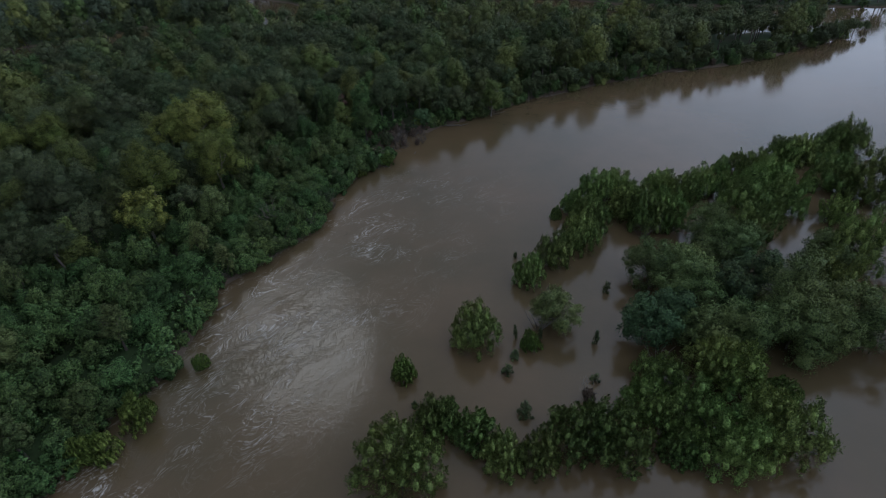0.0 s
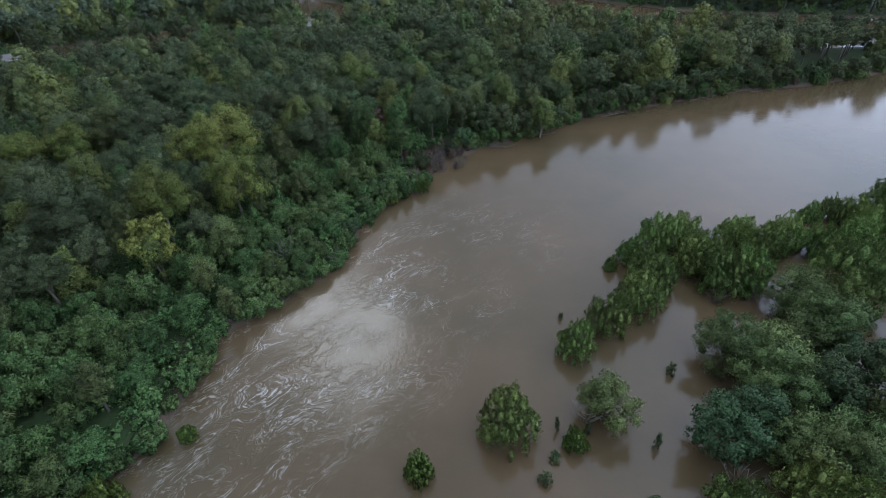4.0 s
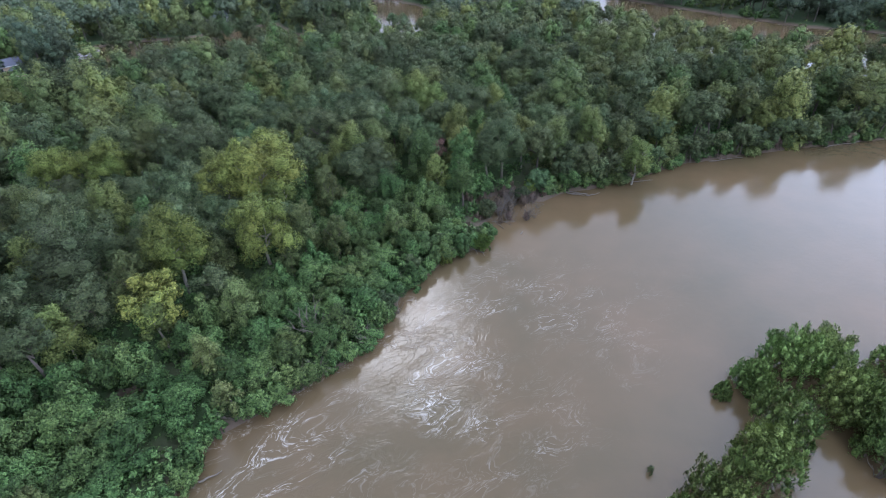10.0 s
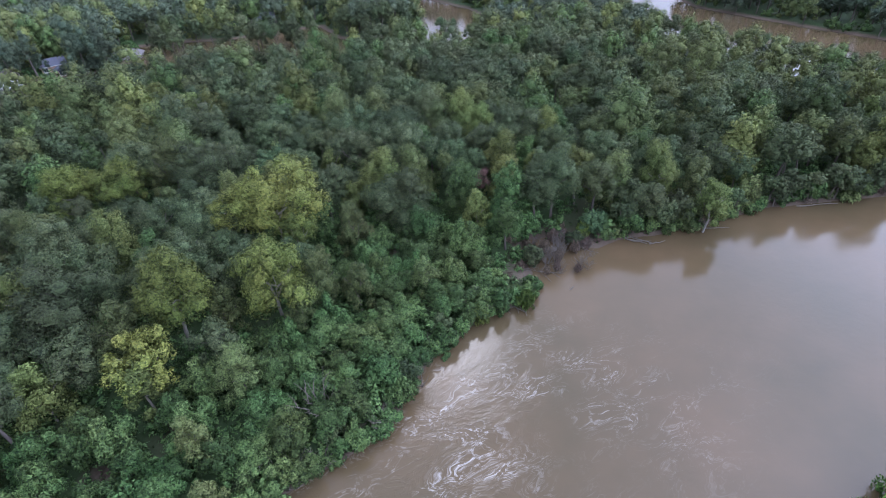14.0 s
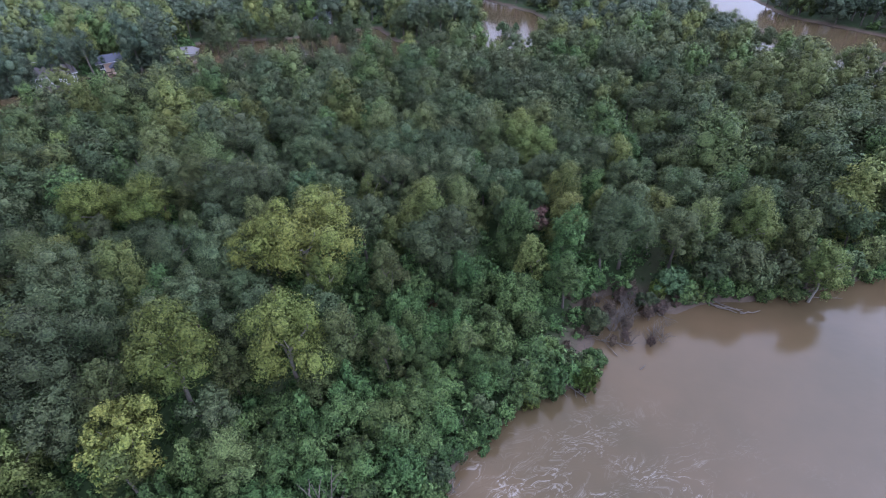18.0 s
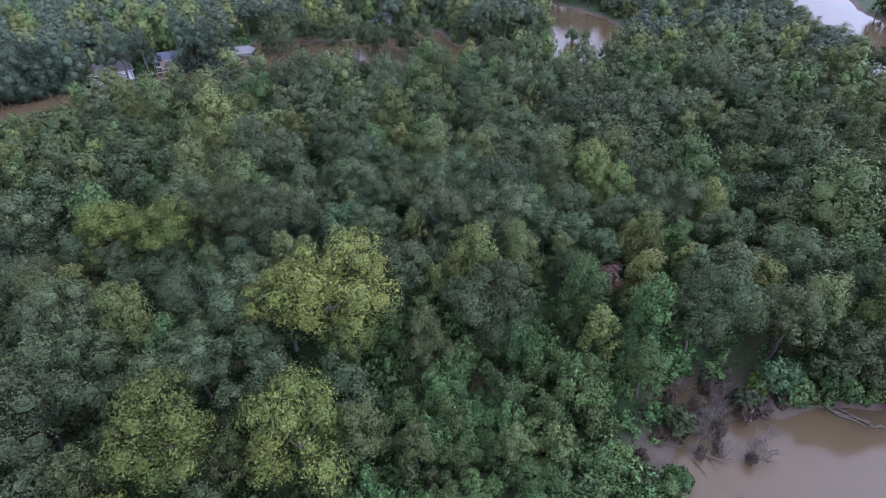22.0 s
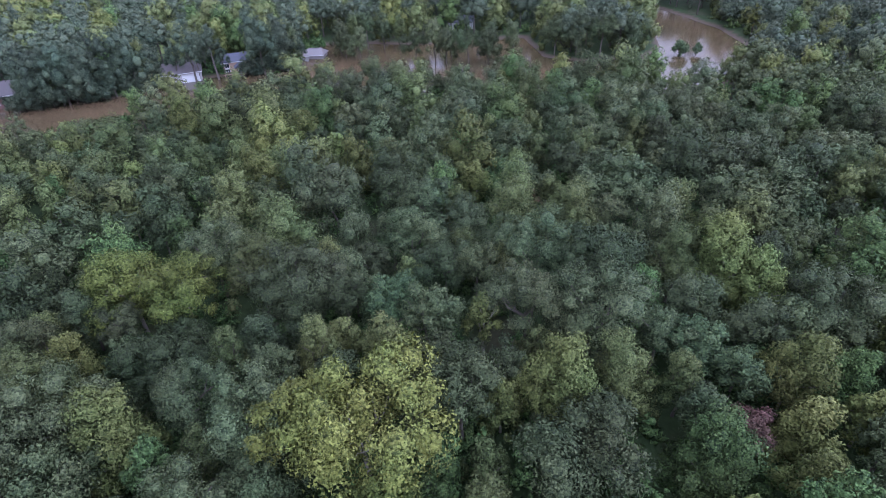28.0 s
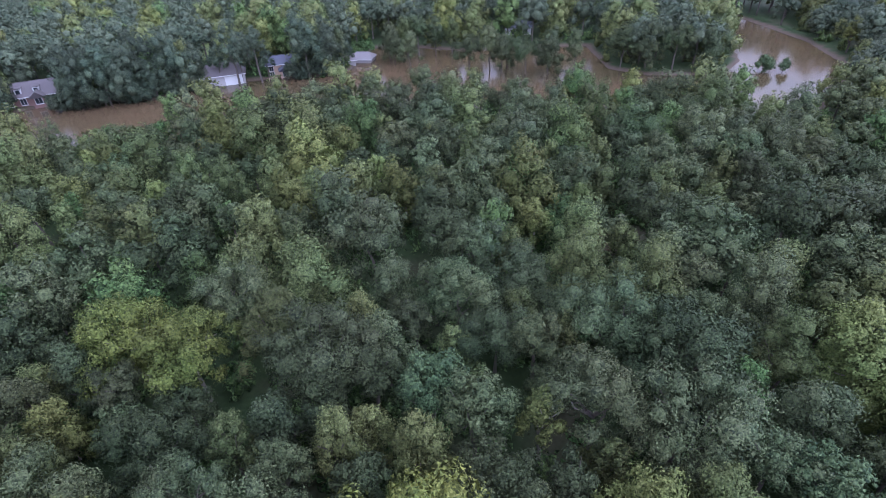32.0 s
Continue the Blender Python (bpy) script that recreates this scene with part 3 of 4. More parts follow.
LABELS = {
    "oak_tree": "dark green broad-crowned oak in the flooded woods",
    "live_oak_tree": "grey-green dense oak with a domed crown",
    "tall_oak_tree": "tall grey-green oak with foliage hanging low",
    "bank_oak_tree": "broad oak on the house bank, distance haze put into its leaf colour",
    "tall_bank_oak_tree": "tall oak on the house bank, distance haze put into its leaf colour",
    "elm_tree": "mid-green upright elm among the flooded woods",
    "sycamore_tree": "yellow-green sycamore with large leaves and pale limbs",
    "cottonwood_tree": "olive-green cottonwood with a tall loose crown",
    "maple_tree": "blue-green bushy maple with upturned leaves",
    "vine_covered_tree": "tree wholly hung with bright green vines",
    "vine_covered_shrub": "low bank shrub smothered in bright green vines",
    "willow": "bright green willow thicket standing in flood water",
    "bright_willow": "light yellow-green young willow at the water's edge",
    "dull_willow": "olive-green sparse willow standing in flood water",
    "withered_bush": "withered reddish-brown bush among green vines",
    "withered_brush": "straw-coloured dead brush on the muddy bank",
}
CATEGORY = {"willow": "willow", "bright_willow": "willow", "dull_willow": "willow", "vine_covered_shrub": "shrub", "withered_bush": "bush", "withered_brush": "brush"}
PLACED = []
COUNT = {}


def plant(kind, x, y, top, r, level=0, label="", base=None, name=None):
    """One tree or shrub: its crown r wide to each side, its top that high over the water."""
    k = COUNT[kind] = COUNT.get(kind, -1) + 1
    variant = k % 6
    root = new(name or kind)
    z0 = float(height(np.array([x]), np.array([y]))[0]) if base is None else base
    z0 = max(z0, -1.2)
    g = random.Random(k * 7 + hash_of(kind))
    root.matrix_basis = pose(x, y, z0, 0, 0, g.uniform(0, 360))
    shape = KINDS[kind][0]
    tall = {"round": 0.95, "tall": 1.3, "plume": 1.05, "mound": 0.85}[shape]
    depth = r * g.uniform(0.9, 1.1)
    if shape in ("plume", "mound"):
        depth = max((top - z0) / (tall + 0.75), 0.4)
    mid = max(top - z0 - depth * tall, depth * 0.55)
    c = part("crown", crown_mesh(kind, level, variant, r), root)
    c.matrix_basis = pose(0, 0, mid, g.uniform(-9, 9), g.uniform(-9, 9), 0) @ Matrix.Diagonal((r * g.uniform(0.92, 1.08), r * g.uniform(0.92, 1.08), depth, 1))
    if shape in ("round", "tall"):
        wide = mid * 0.55 + 1.5
        part("trunk", wood_mesh(kind, "trunk", variant), root).matrix_basis = Matrix.Diagonal((wide, wide, mid, 1))
        if level == 0:
            for j in range(4):
                part("limb", wood_mesh(kind, "limb", (variant + j) % 6), root).matrix_basis = pose(0, 0, 0, 0, 0, 90 * j + g.uniform(-30, 30)) @ Matrix.Diagonal((min(wide, r * 1.2), min(wide, r * 1.2), mid, 1))
    elif level == 0:
        for j in range(3):
            part("stem", wood_mesh(kind, "limb", (variant + j) % 6), root).matrix_basis = pose(0, 0, -0.45 * mid, 0, 0, 120 * j + g.uniform(-30, 30)) @ Matrix.Diagonal((r * 1.1, r * 1.1, mid * 1.3, 1))
    tagged(root, label or LABELS[kind], CATEGORY.get(kind, "tree"), {"willow": "willows of the flooded shoal", "dull_willow": "willows of the flooded shoal"}.get(kind, "trees of the flooded woods"))
    PLACED.append((x, y, r))
    return root

# ---- willows of the flooded shoal ----
HEDGE = [(10.0, 57.0, 2.25), (13.9, 60.9, 3.14), (18.2, 64.7, 3.31), (20.8, 69.3, 3.49), (19.6, 75.0, 2.16), (16.5, 73.3, 0.91), (24.0, 78.3, 3.53), (27.5, 79.8, 3.29),
         (27.4, 73.0, 3.40), (29.6, 69.4, 3.61), (29.7, 74.9, 3.17), (33.1, 70.2, 3.69), (34.6, 80.6, 2.05), (36.4, 80.5, 2.06), (38.0, 77.2, 3.02), (41.8, 80.0, 3.14),
         (45.3, 77.9, 3.14), (48.4, 86.9, 1.52), (51.8, 87.5, 1.94), (54.7, 86.2, 3.10)]
TAIL = [(60.5, 90.0, 2.87), (63.0, 89.8, 2.90), (67.0, 90.3, 3.38), (71.3, 92.3, 3.92), (74.1, 92.8, 4.43), (63.6, 79.8, 4.26), (48.4, 76.3, 4.18), (52.9, 79.4, 4.01),
        (51.6, 72.7, 4.13), (43.0, 66.8, 5.60), (59.4, 79.2, 1.37), (58.5, 69.8, 2.47), (67.2, 75.5, 5.0), (54.7, 58.3, 5.0), (47.3, 52.7, 4.2)]
GROVE = [(36.5, 64.1, 4.13), (38.4, 60.5, 4.05), (25.7, 55.9, 4.13), (29.8, 55.5, 3.69), (34.5, 58.9, 3.35), (29.5, 51.6, 4.04), (27.4, 44.6, 2.82), (29.8, 44.7, 3.33),
         (32.4, 43.7, 3.82), (41.1, 47.8, 5.75), (48.8, 55.2, 3.56), (50.6, 59.5, 3.11), (37.3, 43.3, 4.91), (41.0, 43.4, 4.07), (46.8, 43.9, 4.6)]
FRONT = [(1.3, 32.4, 1.70), (-1.5, 34.1, 1.54), (3.8, 29.7, 1.83), (7.1, 29.5, 1.84), (11.0, 31.5, 2.64), (14.5, 30.8, 2.66), (21.1, 38.5, 2.14), (27.3, 39.5, 2.69),
         (23.4, 33.9, 3.28), (29.1, 38.6, 2.70), (18.6, 34.4, 2.42), (25.0, 29.6, 2.81), (20.3, 29.9, 1.58), (33.0, 36.2, 1.38), (30.1, 30.9, 3.78), (29.8, 33.3, 2.17),
         (-5.8, 28.4, 4.0), (-2.4, 33.9, 2.0)]
LONE = [(2.1, 45.4, 3.0), (-33.1, 35.1, 2.1), (-34.6, 31.4, 1.8), (-36.7, 30.9, 1.7), (-29.6, 42.9, 1.0), (-6.0, 40.4, 1.5), (8.5, 44.4, 1.3)]
for x, y, r in HEDGE + TAIL + FRONT:
    q = 0.95 if r > 3 else 1.1
    plant("willow", x, y, 1.6 * r * q + 0.4, r * q * (1.25 if (x, y, r) in FRONT else 1.05), base=-0.9)
for x, y, r in LONE:
    plant("bright_willow" if x < 0 or r < 2 else "willow", x, y, 1.75 * r + 0.3, r * 1.05, base=-0.9)
for x, y, r in GROVE:
    plant("dull_willow", x, y, 1.45 * r + 0.6, r, base=-0.9)
for x, y, r in ((21.9, 45.3, 3.4), (25.9, 48.1, 2.9), (33.8, 51.2, 3.4), (38.9, 54.2, 3.1)):
    plant("maple_tree", x, y, 1.8 * r, r, base=-0.9, label="dark blue-green maple standing in flood water")
plant("dull_willow", 11.7, 47.9, 5.4, 3.0, base=-0.9)

plant("cottonwood_tree", 9.5, 119.5, 8.6, 2.9, base=-0.5, label="slender pale yellow-green tree standing at the waterline")

# ---- the marked trees of the woods ----
for x, y, top, r in ((-48.5, 76, 13.8, 4.9), (-46.5, 69, 9.8, 3.6), (-84, 93, 12.5, 4.6), (-77.5, 96.5, 12.2, 4.2), (-48.4, 96.0, 15.2, 5.8), (-39.8, 82.6, 13.6, 4.8), (-43.2, 93.0, 9.6, 2.6), (-52.6, 93.6, 12.6, 3.6)):
    plant("sycamore_tree", x, y, top, r)
for x, y, top, r in ((-33.3, 137, 12.6, 5.0), (-29.3, 135.5, 10.6, 3.4), (-49.7, 114, 9.8, 2.2), (-45, 66.8, 7.7, 2.2), (-64.5, 83.5, 11.8, 4.8),
                     (34, 141, 8.5, 2.8)):
    plant("cottonwood_tree", x, y, top, r)
for x, y, top, r in ((-74.2, 103.5, 12.3, 4.0), (-59.8, 100.7, 10.2, 2.6), (-35.5, 84.7, 10.6, 3.2), (-55, 105, 10.0, 3.0)):
    plant("elm_tree", x, y, top, r)
for x, y, top, r in ((-41, 120.4, 13.5, 5.6), (-51.2, 126.5, 12.3, 4.8), (-47, 117.5, 12.2, 4.2), (-23.6, 135.4, 12.1, 5.0), (-71.3, 80, 12, 5.0), (-63.9, 89.6, 11, 3.8), (-54.6, 83.6, 11.1, 4.5),
                     (-61.2, 72.3, 12.4, 5.5), (-54.7, 67.5, 9.0, 3.6), (-82, 102.5, 12.0, 4.5)):
    plant("live_oak_tree", x, y, top, r)
for x, y, top, r in ((-13, 116.5, 12.6, 5.2), (0, 117.5, 8.2, 3.6), (2.7, 130, 10.5, 4.6)):
    plant("oak_tree", x, y, top, r)
for x, y, top, r in ((-58.2, 109.2, 10.5, 3.3), (-31.5, 123.7, 9.2, 3.1), (-27.7, 123.7, 8.0, 2.7), (-6.2, 114, 4.6, 2.3)):
    plant("maple_tree", x, y, top, r)
plant("vine_covered_tree", -18.5, 111.3, 11.0, 3.6)
plant("vine_covered_shrub", -34, 95, 6.3, 2.9)
plant("withered_bush", -25, 117.8, 6.8, 2.1, base=4.2)

# ---- the woods ----
VIEW = np.array([(-52, 8), (40, 15), (185, 222), (75, 312), (-68, 335), (-180, 318), (-240, 305), (-340, 245), (-385, 128), (-205, 75), (-95, 60)], float)
VINES = np.array([(-60, 10), (-34, 26), (-28, 45), (-30, 58), (-20, 72), (-20, 85), (-13, 95), (-20, 106), (-34, 104), (-38, 88), (-42, 66), (-68, 50)], float)
GRID = {}


def free(x, y, r, near=0.62):
    i, j = int(x // 8), int(y // 8)
    for a in (i - 1, i, i + 1):
        for b in (j - 1, j, j + 1):
            for px, py, pr in GRID.get((a, b), ()):
                if math.hypot(px - x, py - y) < near * (pr + r):
                    return False
    return True


def keep(x, y, r):
    GRID.setdefault((int(x // 8), int(y // 8)), []).append((x, y, r))


for x, y, r in PLACED:
    keep(x, y, r)
BRUSH = [(-10.3, 107.0, 5.2), (-13.2, 100.5, 3.6), (-7.0, 110.5, 3.0)]
# the hem of shrubs and trees over the main bank
line = np.array(MAIN_BANK[2:], float)
for (ax, ay), (bx, by) in zip(line, line[1:]):
    steps = max(int(math.hypot(bx - ax, by - ay) / 1.7), 1)
    for k in range(steps):
        f = (k + rng.random()) / steps
        x, y = ax + f * (bx - ax) + rng.uniform(-0.7, 0.2), ay + f * (by - ay) + rng.uniform(-0.3, 0.5)
        if (-16 < x < -4 and 99 < y < 113) or (y > 100 and rng.random() < 0.15):
            continue
        if y < 100:
            r = rng.uniform(1.0, 1.9)
            plant("vine_covered_shrub", x, y, rng.uniform(1.6, 3.4), r, 0, base=-0.1)
        else:
            r = rng.uniform(1.2, 2.6)
            kind = ("oak_tree", "elm_tree", "vine_covered_shrub", "live_oak_tree")[int(rng.integers(4))]
            plant(kind, x - 0.3, y + 0.4, (2.4 if kind.endswith("shrub") else 4.2) + rng.uniform(0, 2.6), r, 1, base=-0.1)
        keep(x, y, r * 0.6)
for (ax, ay), (bx, by) in zip(line, line[1:]):
    steps = max(int(math.hypot(bx - ax, by - ay) / 1.9), 1) if by > 102 else 0
    for k in range(steps):
        f = (k + rng.random()) / steps
        x, y = ax + f * (bx - ax) + rng.uniform(-0.4, 0.4), ay + f * (by - ay) + rng.uniform(-0.2, 1.6)
        if not (-16 < x < -4 and 99 < y < 113) and rng.random() < 0.8:
            plant("vine_covered_shrub" if rng.random() < 0.45 else "withered_brush" if rng.random() < 0.25 else "dull_willow", x, y, rng.uniform(1.5, 3.4), rng.uniform(0.9, 1.9), 1, base=-0.2,
                  label="low drooping shrub at the water's edge")
row = np.array(BACK_BANK[:10], float)
for (ax, ay), (bx, by) in zip(row, row[1:]):
    steps = max(int(math.hypot(bx - ax, by - ay) / 5.0), 1)
    for k in range(steps):
        f = (k + rng.random()) / steps
        x, y, r = ax + f * (bx - ax) + rng.uniform(-1, 1), ay + f * (by - ay) - rng.uniform(2.0, 6.0), rng.uniform(3.2, 4.8)
        plant(("oak_tree", "elm_tree", "live_oak_tree", "tall_oak_tree")[k % 4], x, y, rng.uniform(9.0, 11.5), r, 1, label="broad green tree on the bank of the far channel")
        keep(x, y, r)
CLEAR = [(-183, 149.5, 6), (-178, 166, 5.5), (-206.5, 109, 6.5), (-202, 111, 4), (-169, 184, 6), (-151, 238, 5), (-147, 234, 4), (-288, 168, 7), (-213, 158, 8), (-204, 153, 5)]
pts = rng.uniform((-440, 8), (195, 372), (60000, 2))
d_shore = shore(pts[:, 0], pts[:, 1])
ok = inside(VIEW, pts[:, 0], pts[:, 1]) & (d_shore > 0.4)
pts, d_shore = pts[ok], d_shore[ok]
in_vines = inside(VINES, pts[:, 0], pts[:, 1])
tone = [noise.noise((x * 0.03, y * 0.03, 1.7)) for x, y in pts]
STUFF = []
for (x, y), d, low, tn in zip(pts, d_shore, in_vines, tone):
    t = np.clip((x * -35 + y * 90) / (35 ** 2 + 90 ** 2), 0, 1)
    away = math.hypot(x + 35 * t, y - 90 * t)
    if any(math.hypot(x - a, y - b) < c for a, b, c in CLEAR + BRUSH):
        continue
    u = rng.random()
    if low:
        r = rng.uniform(1.5, 3.0)
        top = rng.uniform(2.6, 4.6) + 0.55 * r + (0.8 if d > 10 else -0.6)
        kind = "vine_covered_shrub" if u < 0.85 else "elm_tree"
        if kind == "elm_tree":
            top += 2.5
    else:
        r = rng.choice((2.5, 3.4, 4.2, 5.0, 5.8)) * rng.uniform(0.9, 1.1)
        over_there = x < -160 or (x < -80 and y > 205)
        if over_there:
            r = rng.choice((4.4, 5.4, 6.4)) * rng.uniform(0.9, 1.1)
        if (over_there or (x < -40 and y > 225)) and d < 0.8 * r:
            continue
        top = 5.6 + 1.1 * r + rng.uniform(-1.8, 1.8) + (2.4 if over_there else 0) - (1.2 if d < 5 and y < 160 and x > -60 else -1.2 if d < 16 and away > 80 and x > 0 else 0)
        pick = u + 0.35 * tn
        kind = ("live_oak_tree" if pick < 0.22 else "oak_tree" if pick < 0.48 else "elm_tree" if pick < 0.76 else "tall_oak_tree" if pick < 0.86 else "vine_covered_tree" if pick < 0.95 else "cottonwood_tree")
        # distant oaks swap to the leaves that carry haze in their colour
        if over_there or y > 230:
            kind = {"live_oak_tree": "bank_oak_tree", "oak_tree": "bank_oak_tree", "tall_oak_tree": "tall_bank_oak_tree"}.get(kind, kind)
        if d < 4 and u < 0.5:
            kind, r, top = "vine_covered_shrub", min(r, 2.6), 4.0
    if any(math.hypot(x - a, y - b) < c for a, b, c in POOLS):
        continue
    if not free(x, y, r, 0.44 if low else 0.58 if away < 108 else 0.62):
        continue
    keep(x, y, r)
    if away < 54:
        plant(kind, x, y, top, r, 0)
    elif away < 108:
        plant(kind, x, y, top, r, 1)
    else:
        STUFF.append((kind, x, y, top, r))

# undergrowth that closes the floor between the trunks
under = rng.uniform((-110, 15), (70, 185), (4200, 2))
du = shore(under[:, 0], under[:, 1])
UNDER = []
for ax, ay in BACK_BANK[18:30]:
    for k in range(7):
        UNDER.append(("vine_covered_shrub", ax + rng.uniform(-5, 5), ay + rng.uniform(-7, 4), rng.uniform(2.4, 5.0), rng.uniform(2.0, 3.2)))
edge = np.array(HOUSE_BANK[3:15], float)
for (ax, ay), (bx, by) in zip(edge, edge[1:]):
    for k in range(max(int(math.hypot(bx - ax, by - ay) / 2.2), 1)):
        for back in (2.5, 6.0, 10.0):
            f = k * 2.2 / math.hypot(bx - ax, by - ay)
            x, y = ax + f * (bx - ax) - 0.87 * back + rng.uniform(-1, 1), ay + f * (by - ay) + 0.45 * back + rng.uniform(-1, 1)
            if not any(math.hypot(x - a, y - b) < c for a, b, c in CLEAR):
                UNDER.append(("vine_covered_shrub", x, y, rng.uniform(1.8, 3.8), rng.uniform(1.8, 3.0)))
for (x, y), d in zip(under, du):
    if d > 1.0 and not any(math.hypot(x - a, y - b) < c for a, b, c in POOLS) and not any(math.hypot(x - a, y - b) < 2.9 for _, a, b, _, _ in UNDER[-400:]):
        if inside(VIEW, np.array([x]), np.array([y]))[0]:
            UNDER.append(("vine_covered_shrub", x, y, rng.uniform(1.8, 3.4), rng.uniform(1.7, 2.5)))
near = rng.uniform((-72, 38), (-12, 112), (1500, 2))
for (x, y), d in zip(near, shore(near[:, 0], near[:, 1])):
    if d > 1.0 and not any(math.hypot(x - a, y - b) < c for a, b, c in POOLS + BRUSH) and not any(math.hypot(x - a, y - b) < 2.1 for _, a, b, _, _ in UNDER[-500:]):
        UNDER.append(("vine_covered_shrub", x, y, rng.uniform(1.6, 3.0), rng.uniform(1.4, 2.1)))
UNDER = [u for u in UNDER if not any(math.hypot(u[1] - a, u[2] - b) < c for a, b, c in BRUSH)]
# far woods, joined by bank
LEAVES = sorted(LEAF)
FAR = {}


def far_crown(kind, variant):
    if (kind, variant) not in FAR:
        shape, leaf, bark, spray, droop, slim, upright = KINDS[kind]
        FAR[kind, variant] = crown_arrays(shape, hash_of(kind) + variant * 31, (1100, 110)[kind == "vine_covered_shrub"], spray * (1.1, 2.2)[kind == "vine_covered_shrub"] / 4.0, droop, 0.75, upright, (0.75, 0.4)[kind == "vine_covered_shrub"])
    return FAR[kind, variant]


def far_woods(name, trees, label, category="woods"):
    vs, fs, ms, ns, base = [], [], [], [], 0
    for k, (kind, x, y, top, r) in enumerate(trees):
        v, f, nv = far_crown(kind, k % 5)
        a = k * 2.1
        turn = np.array([[math.cos(a), -math.sin(a), 0], [math.sin(a), math.cos(a), 0], [0, 0, 1]])
        tall = {"tall": 1.3, "mound": 0.85}.get(KINDS[kind][0], 0.95)
        q = (v * [r, r, r]) @ turn.T + [x, y, top - r * tall]
        vs.append(q)
        ns.append(nv @ turn.T)
        fs.append(f + base)
        ms.append(np.full(len(f), LEAVES.index(KINDS[kind][1])))
        base += len(q)
        v, f = tube([(0, 0, -0.1), (0.03, 0, 0.5), (0, 0.02, 1.0)], [0.06, 0.045, 0.03], 4)
        h = top - r * tall
        vs.append(v * [h * 0.6, h * 0.6, h] + [x, y, 0.0])
        ns.append(unit(v * [1, 1, 0] + [1e-3, 0, 0]))
        fs.append(f + base)
        ms.append(np.full(len(f), len(LEAVES)))
        base += len(v)
    ob = new(name, mesh_from(name, np.concatenate(vs), np.concatenate(fs), [LEAF[k] for k in LEAVES] + [BARK], np.concatenate(ms), True, np.concatenate(ns)))
    return tagged(ob, label, category, kind="stuff")


side = [0 if inside(LANDS[0], np.array([s[1]]), np.array([s[2]]))[0] else 1 if inside(LANDS[1], np.array([s[1]]), np.array([s[2]]))[0] else 2 for s in STUFF]
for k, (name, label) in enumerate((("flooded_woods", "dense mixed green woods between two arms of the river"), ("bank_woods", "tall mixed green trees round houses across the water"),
                                   ("far_woods", "dark green woods along the far bank of the river"))):
    far_woods(name, [s for s, q in zip(STUFF, side) if q == k], label)
far_woods("undergrowth", UNDER, "low green vine undergrowth beneath the trees", "undergrowth")

# ---- drowned trees in the channel ----
def stand_in_water(kind, x, y, top, r, level=1):
    plant(kind, x, y, top, r, level, base=-1.0, label="flooded tree with dark trunks standing in the channel")


for k, (x, y) in enumerate(((-149, 188), (-137, 199), (-132, 202), (-127, 201), (-122, 205), (-117, 208), (-112, 212), (-129, 206), (-119, 211), (-158, 190))):
    stand_in_water(("tall_oak_tree", "oak_tree", "tall_oak_tree")[k % 3], x, y, (10.5, 9.2, 11.0, 9.6)[k % 4], (3.2, 4.0, 3.6)[k % 3])
for k, (x, y) in enumerate(((-105, 224), (-99, 226), (-93, 229), (-87, 234), (-101, 232), (-94, 237), (-107, 231), (-88, 242))):
    stand_in_water(("oak_tree", "tall_oak_tree")[k % 2], x, y, 10.8 + (k % 3) * 0.8, 4.3)
for x, y, r in ((-75.3, 243.5, 2.3), (-71.8, 246.5, 1.6)):
    plant("maple_tree", x, y, r * 1.9, r, 1, base=-0.9, label="small round tree alone in the flooded channel")
for x, y, top, r in ((122, 176, 6.0, 2.6), (127, 178, 5.4, 2.2), (131, 181, 5.0, 2.0), (135, 181, 3.2, 1.2), (139, 187, 2.6, 1.3), (116, 170, 6.0, 2.6), (111, 166, 5.5, 2.2)):
    plant("oak_tree", x, y, top, r, 1, base=-0.9, label="half-drowned dark tree at the wooded point")
plant("oak_tree", 25, 302, 5, 2.6, 1, base=-0.9, label="small tree standing alone in the far channel")

# house-bank trees, in leaves coloured bluer to stand for haze
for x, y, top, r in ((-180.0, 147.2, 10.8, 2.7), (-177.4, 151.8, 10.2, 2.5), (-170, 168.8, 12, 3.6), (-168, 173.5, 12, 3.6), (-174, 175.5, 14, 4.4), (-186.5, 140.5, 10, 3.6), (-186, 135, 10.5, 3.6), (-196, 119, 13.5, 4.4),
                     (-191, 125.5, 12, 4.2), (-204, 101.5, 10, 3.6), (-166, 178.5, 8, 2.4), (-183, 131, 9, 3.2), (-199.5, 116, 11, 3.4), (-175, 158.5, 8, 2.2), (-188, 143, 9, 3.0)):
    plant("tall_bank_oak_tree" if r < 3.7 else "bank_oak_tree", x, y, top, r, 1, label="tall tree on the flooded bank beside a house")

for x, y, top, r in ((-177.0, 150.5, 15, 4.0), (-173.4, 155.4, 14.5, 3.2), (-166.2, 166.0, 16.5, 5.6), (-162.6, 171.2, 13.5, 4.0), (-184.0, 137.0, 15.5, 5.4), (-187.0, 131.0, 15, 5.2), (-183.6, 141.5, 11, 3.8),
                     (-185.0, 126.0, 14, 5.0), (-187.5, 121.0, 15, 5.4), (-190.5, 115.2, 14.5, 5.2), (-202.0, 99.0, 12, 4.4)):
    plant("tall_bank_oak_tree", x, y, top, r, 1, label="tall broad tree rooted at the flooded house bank")

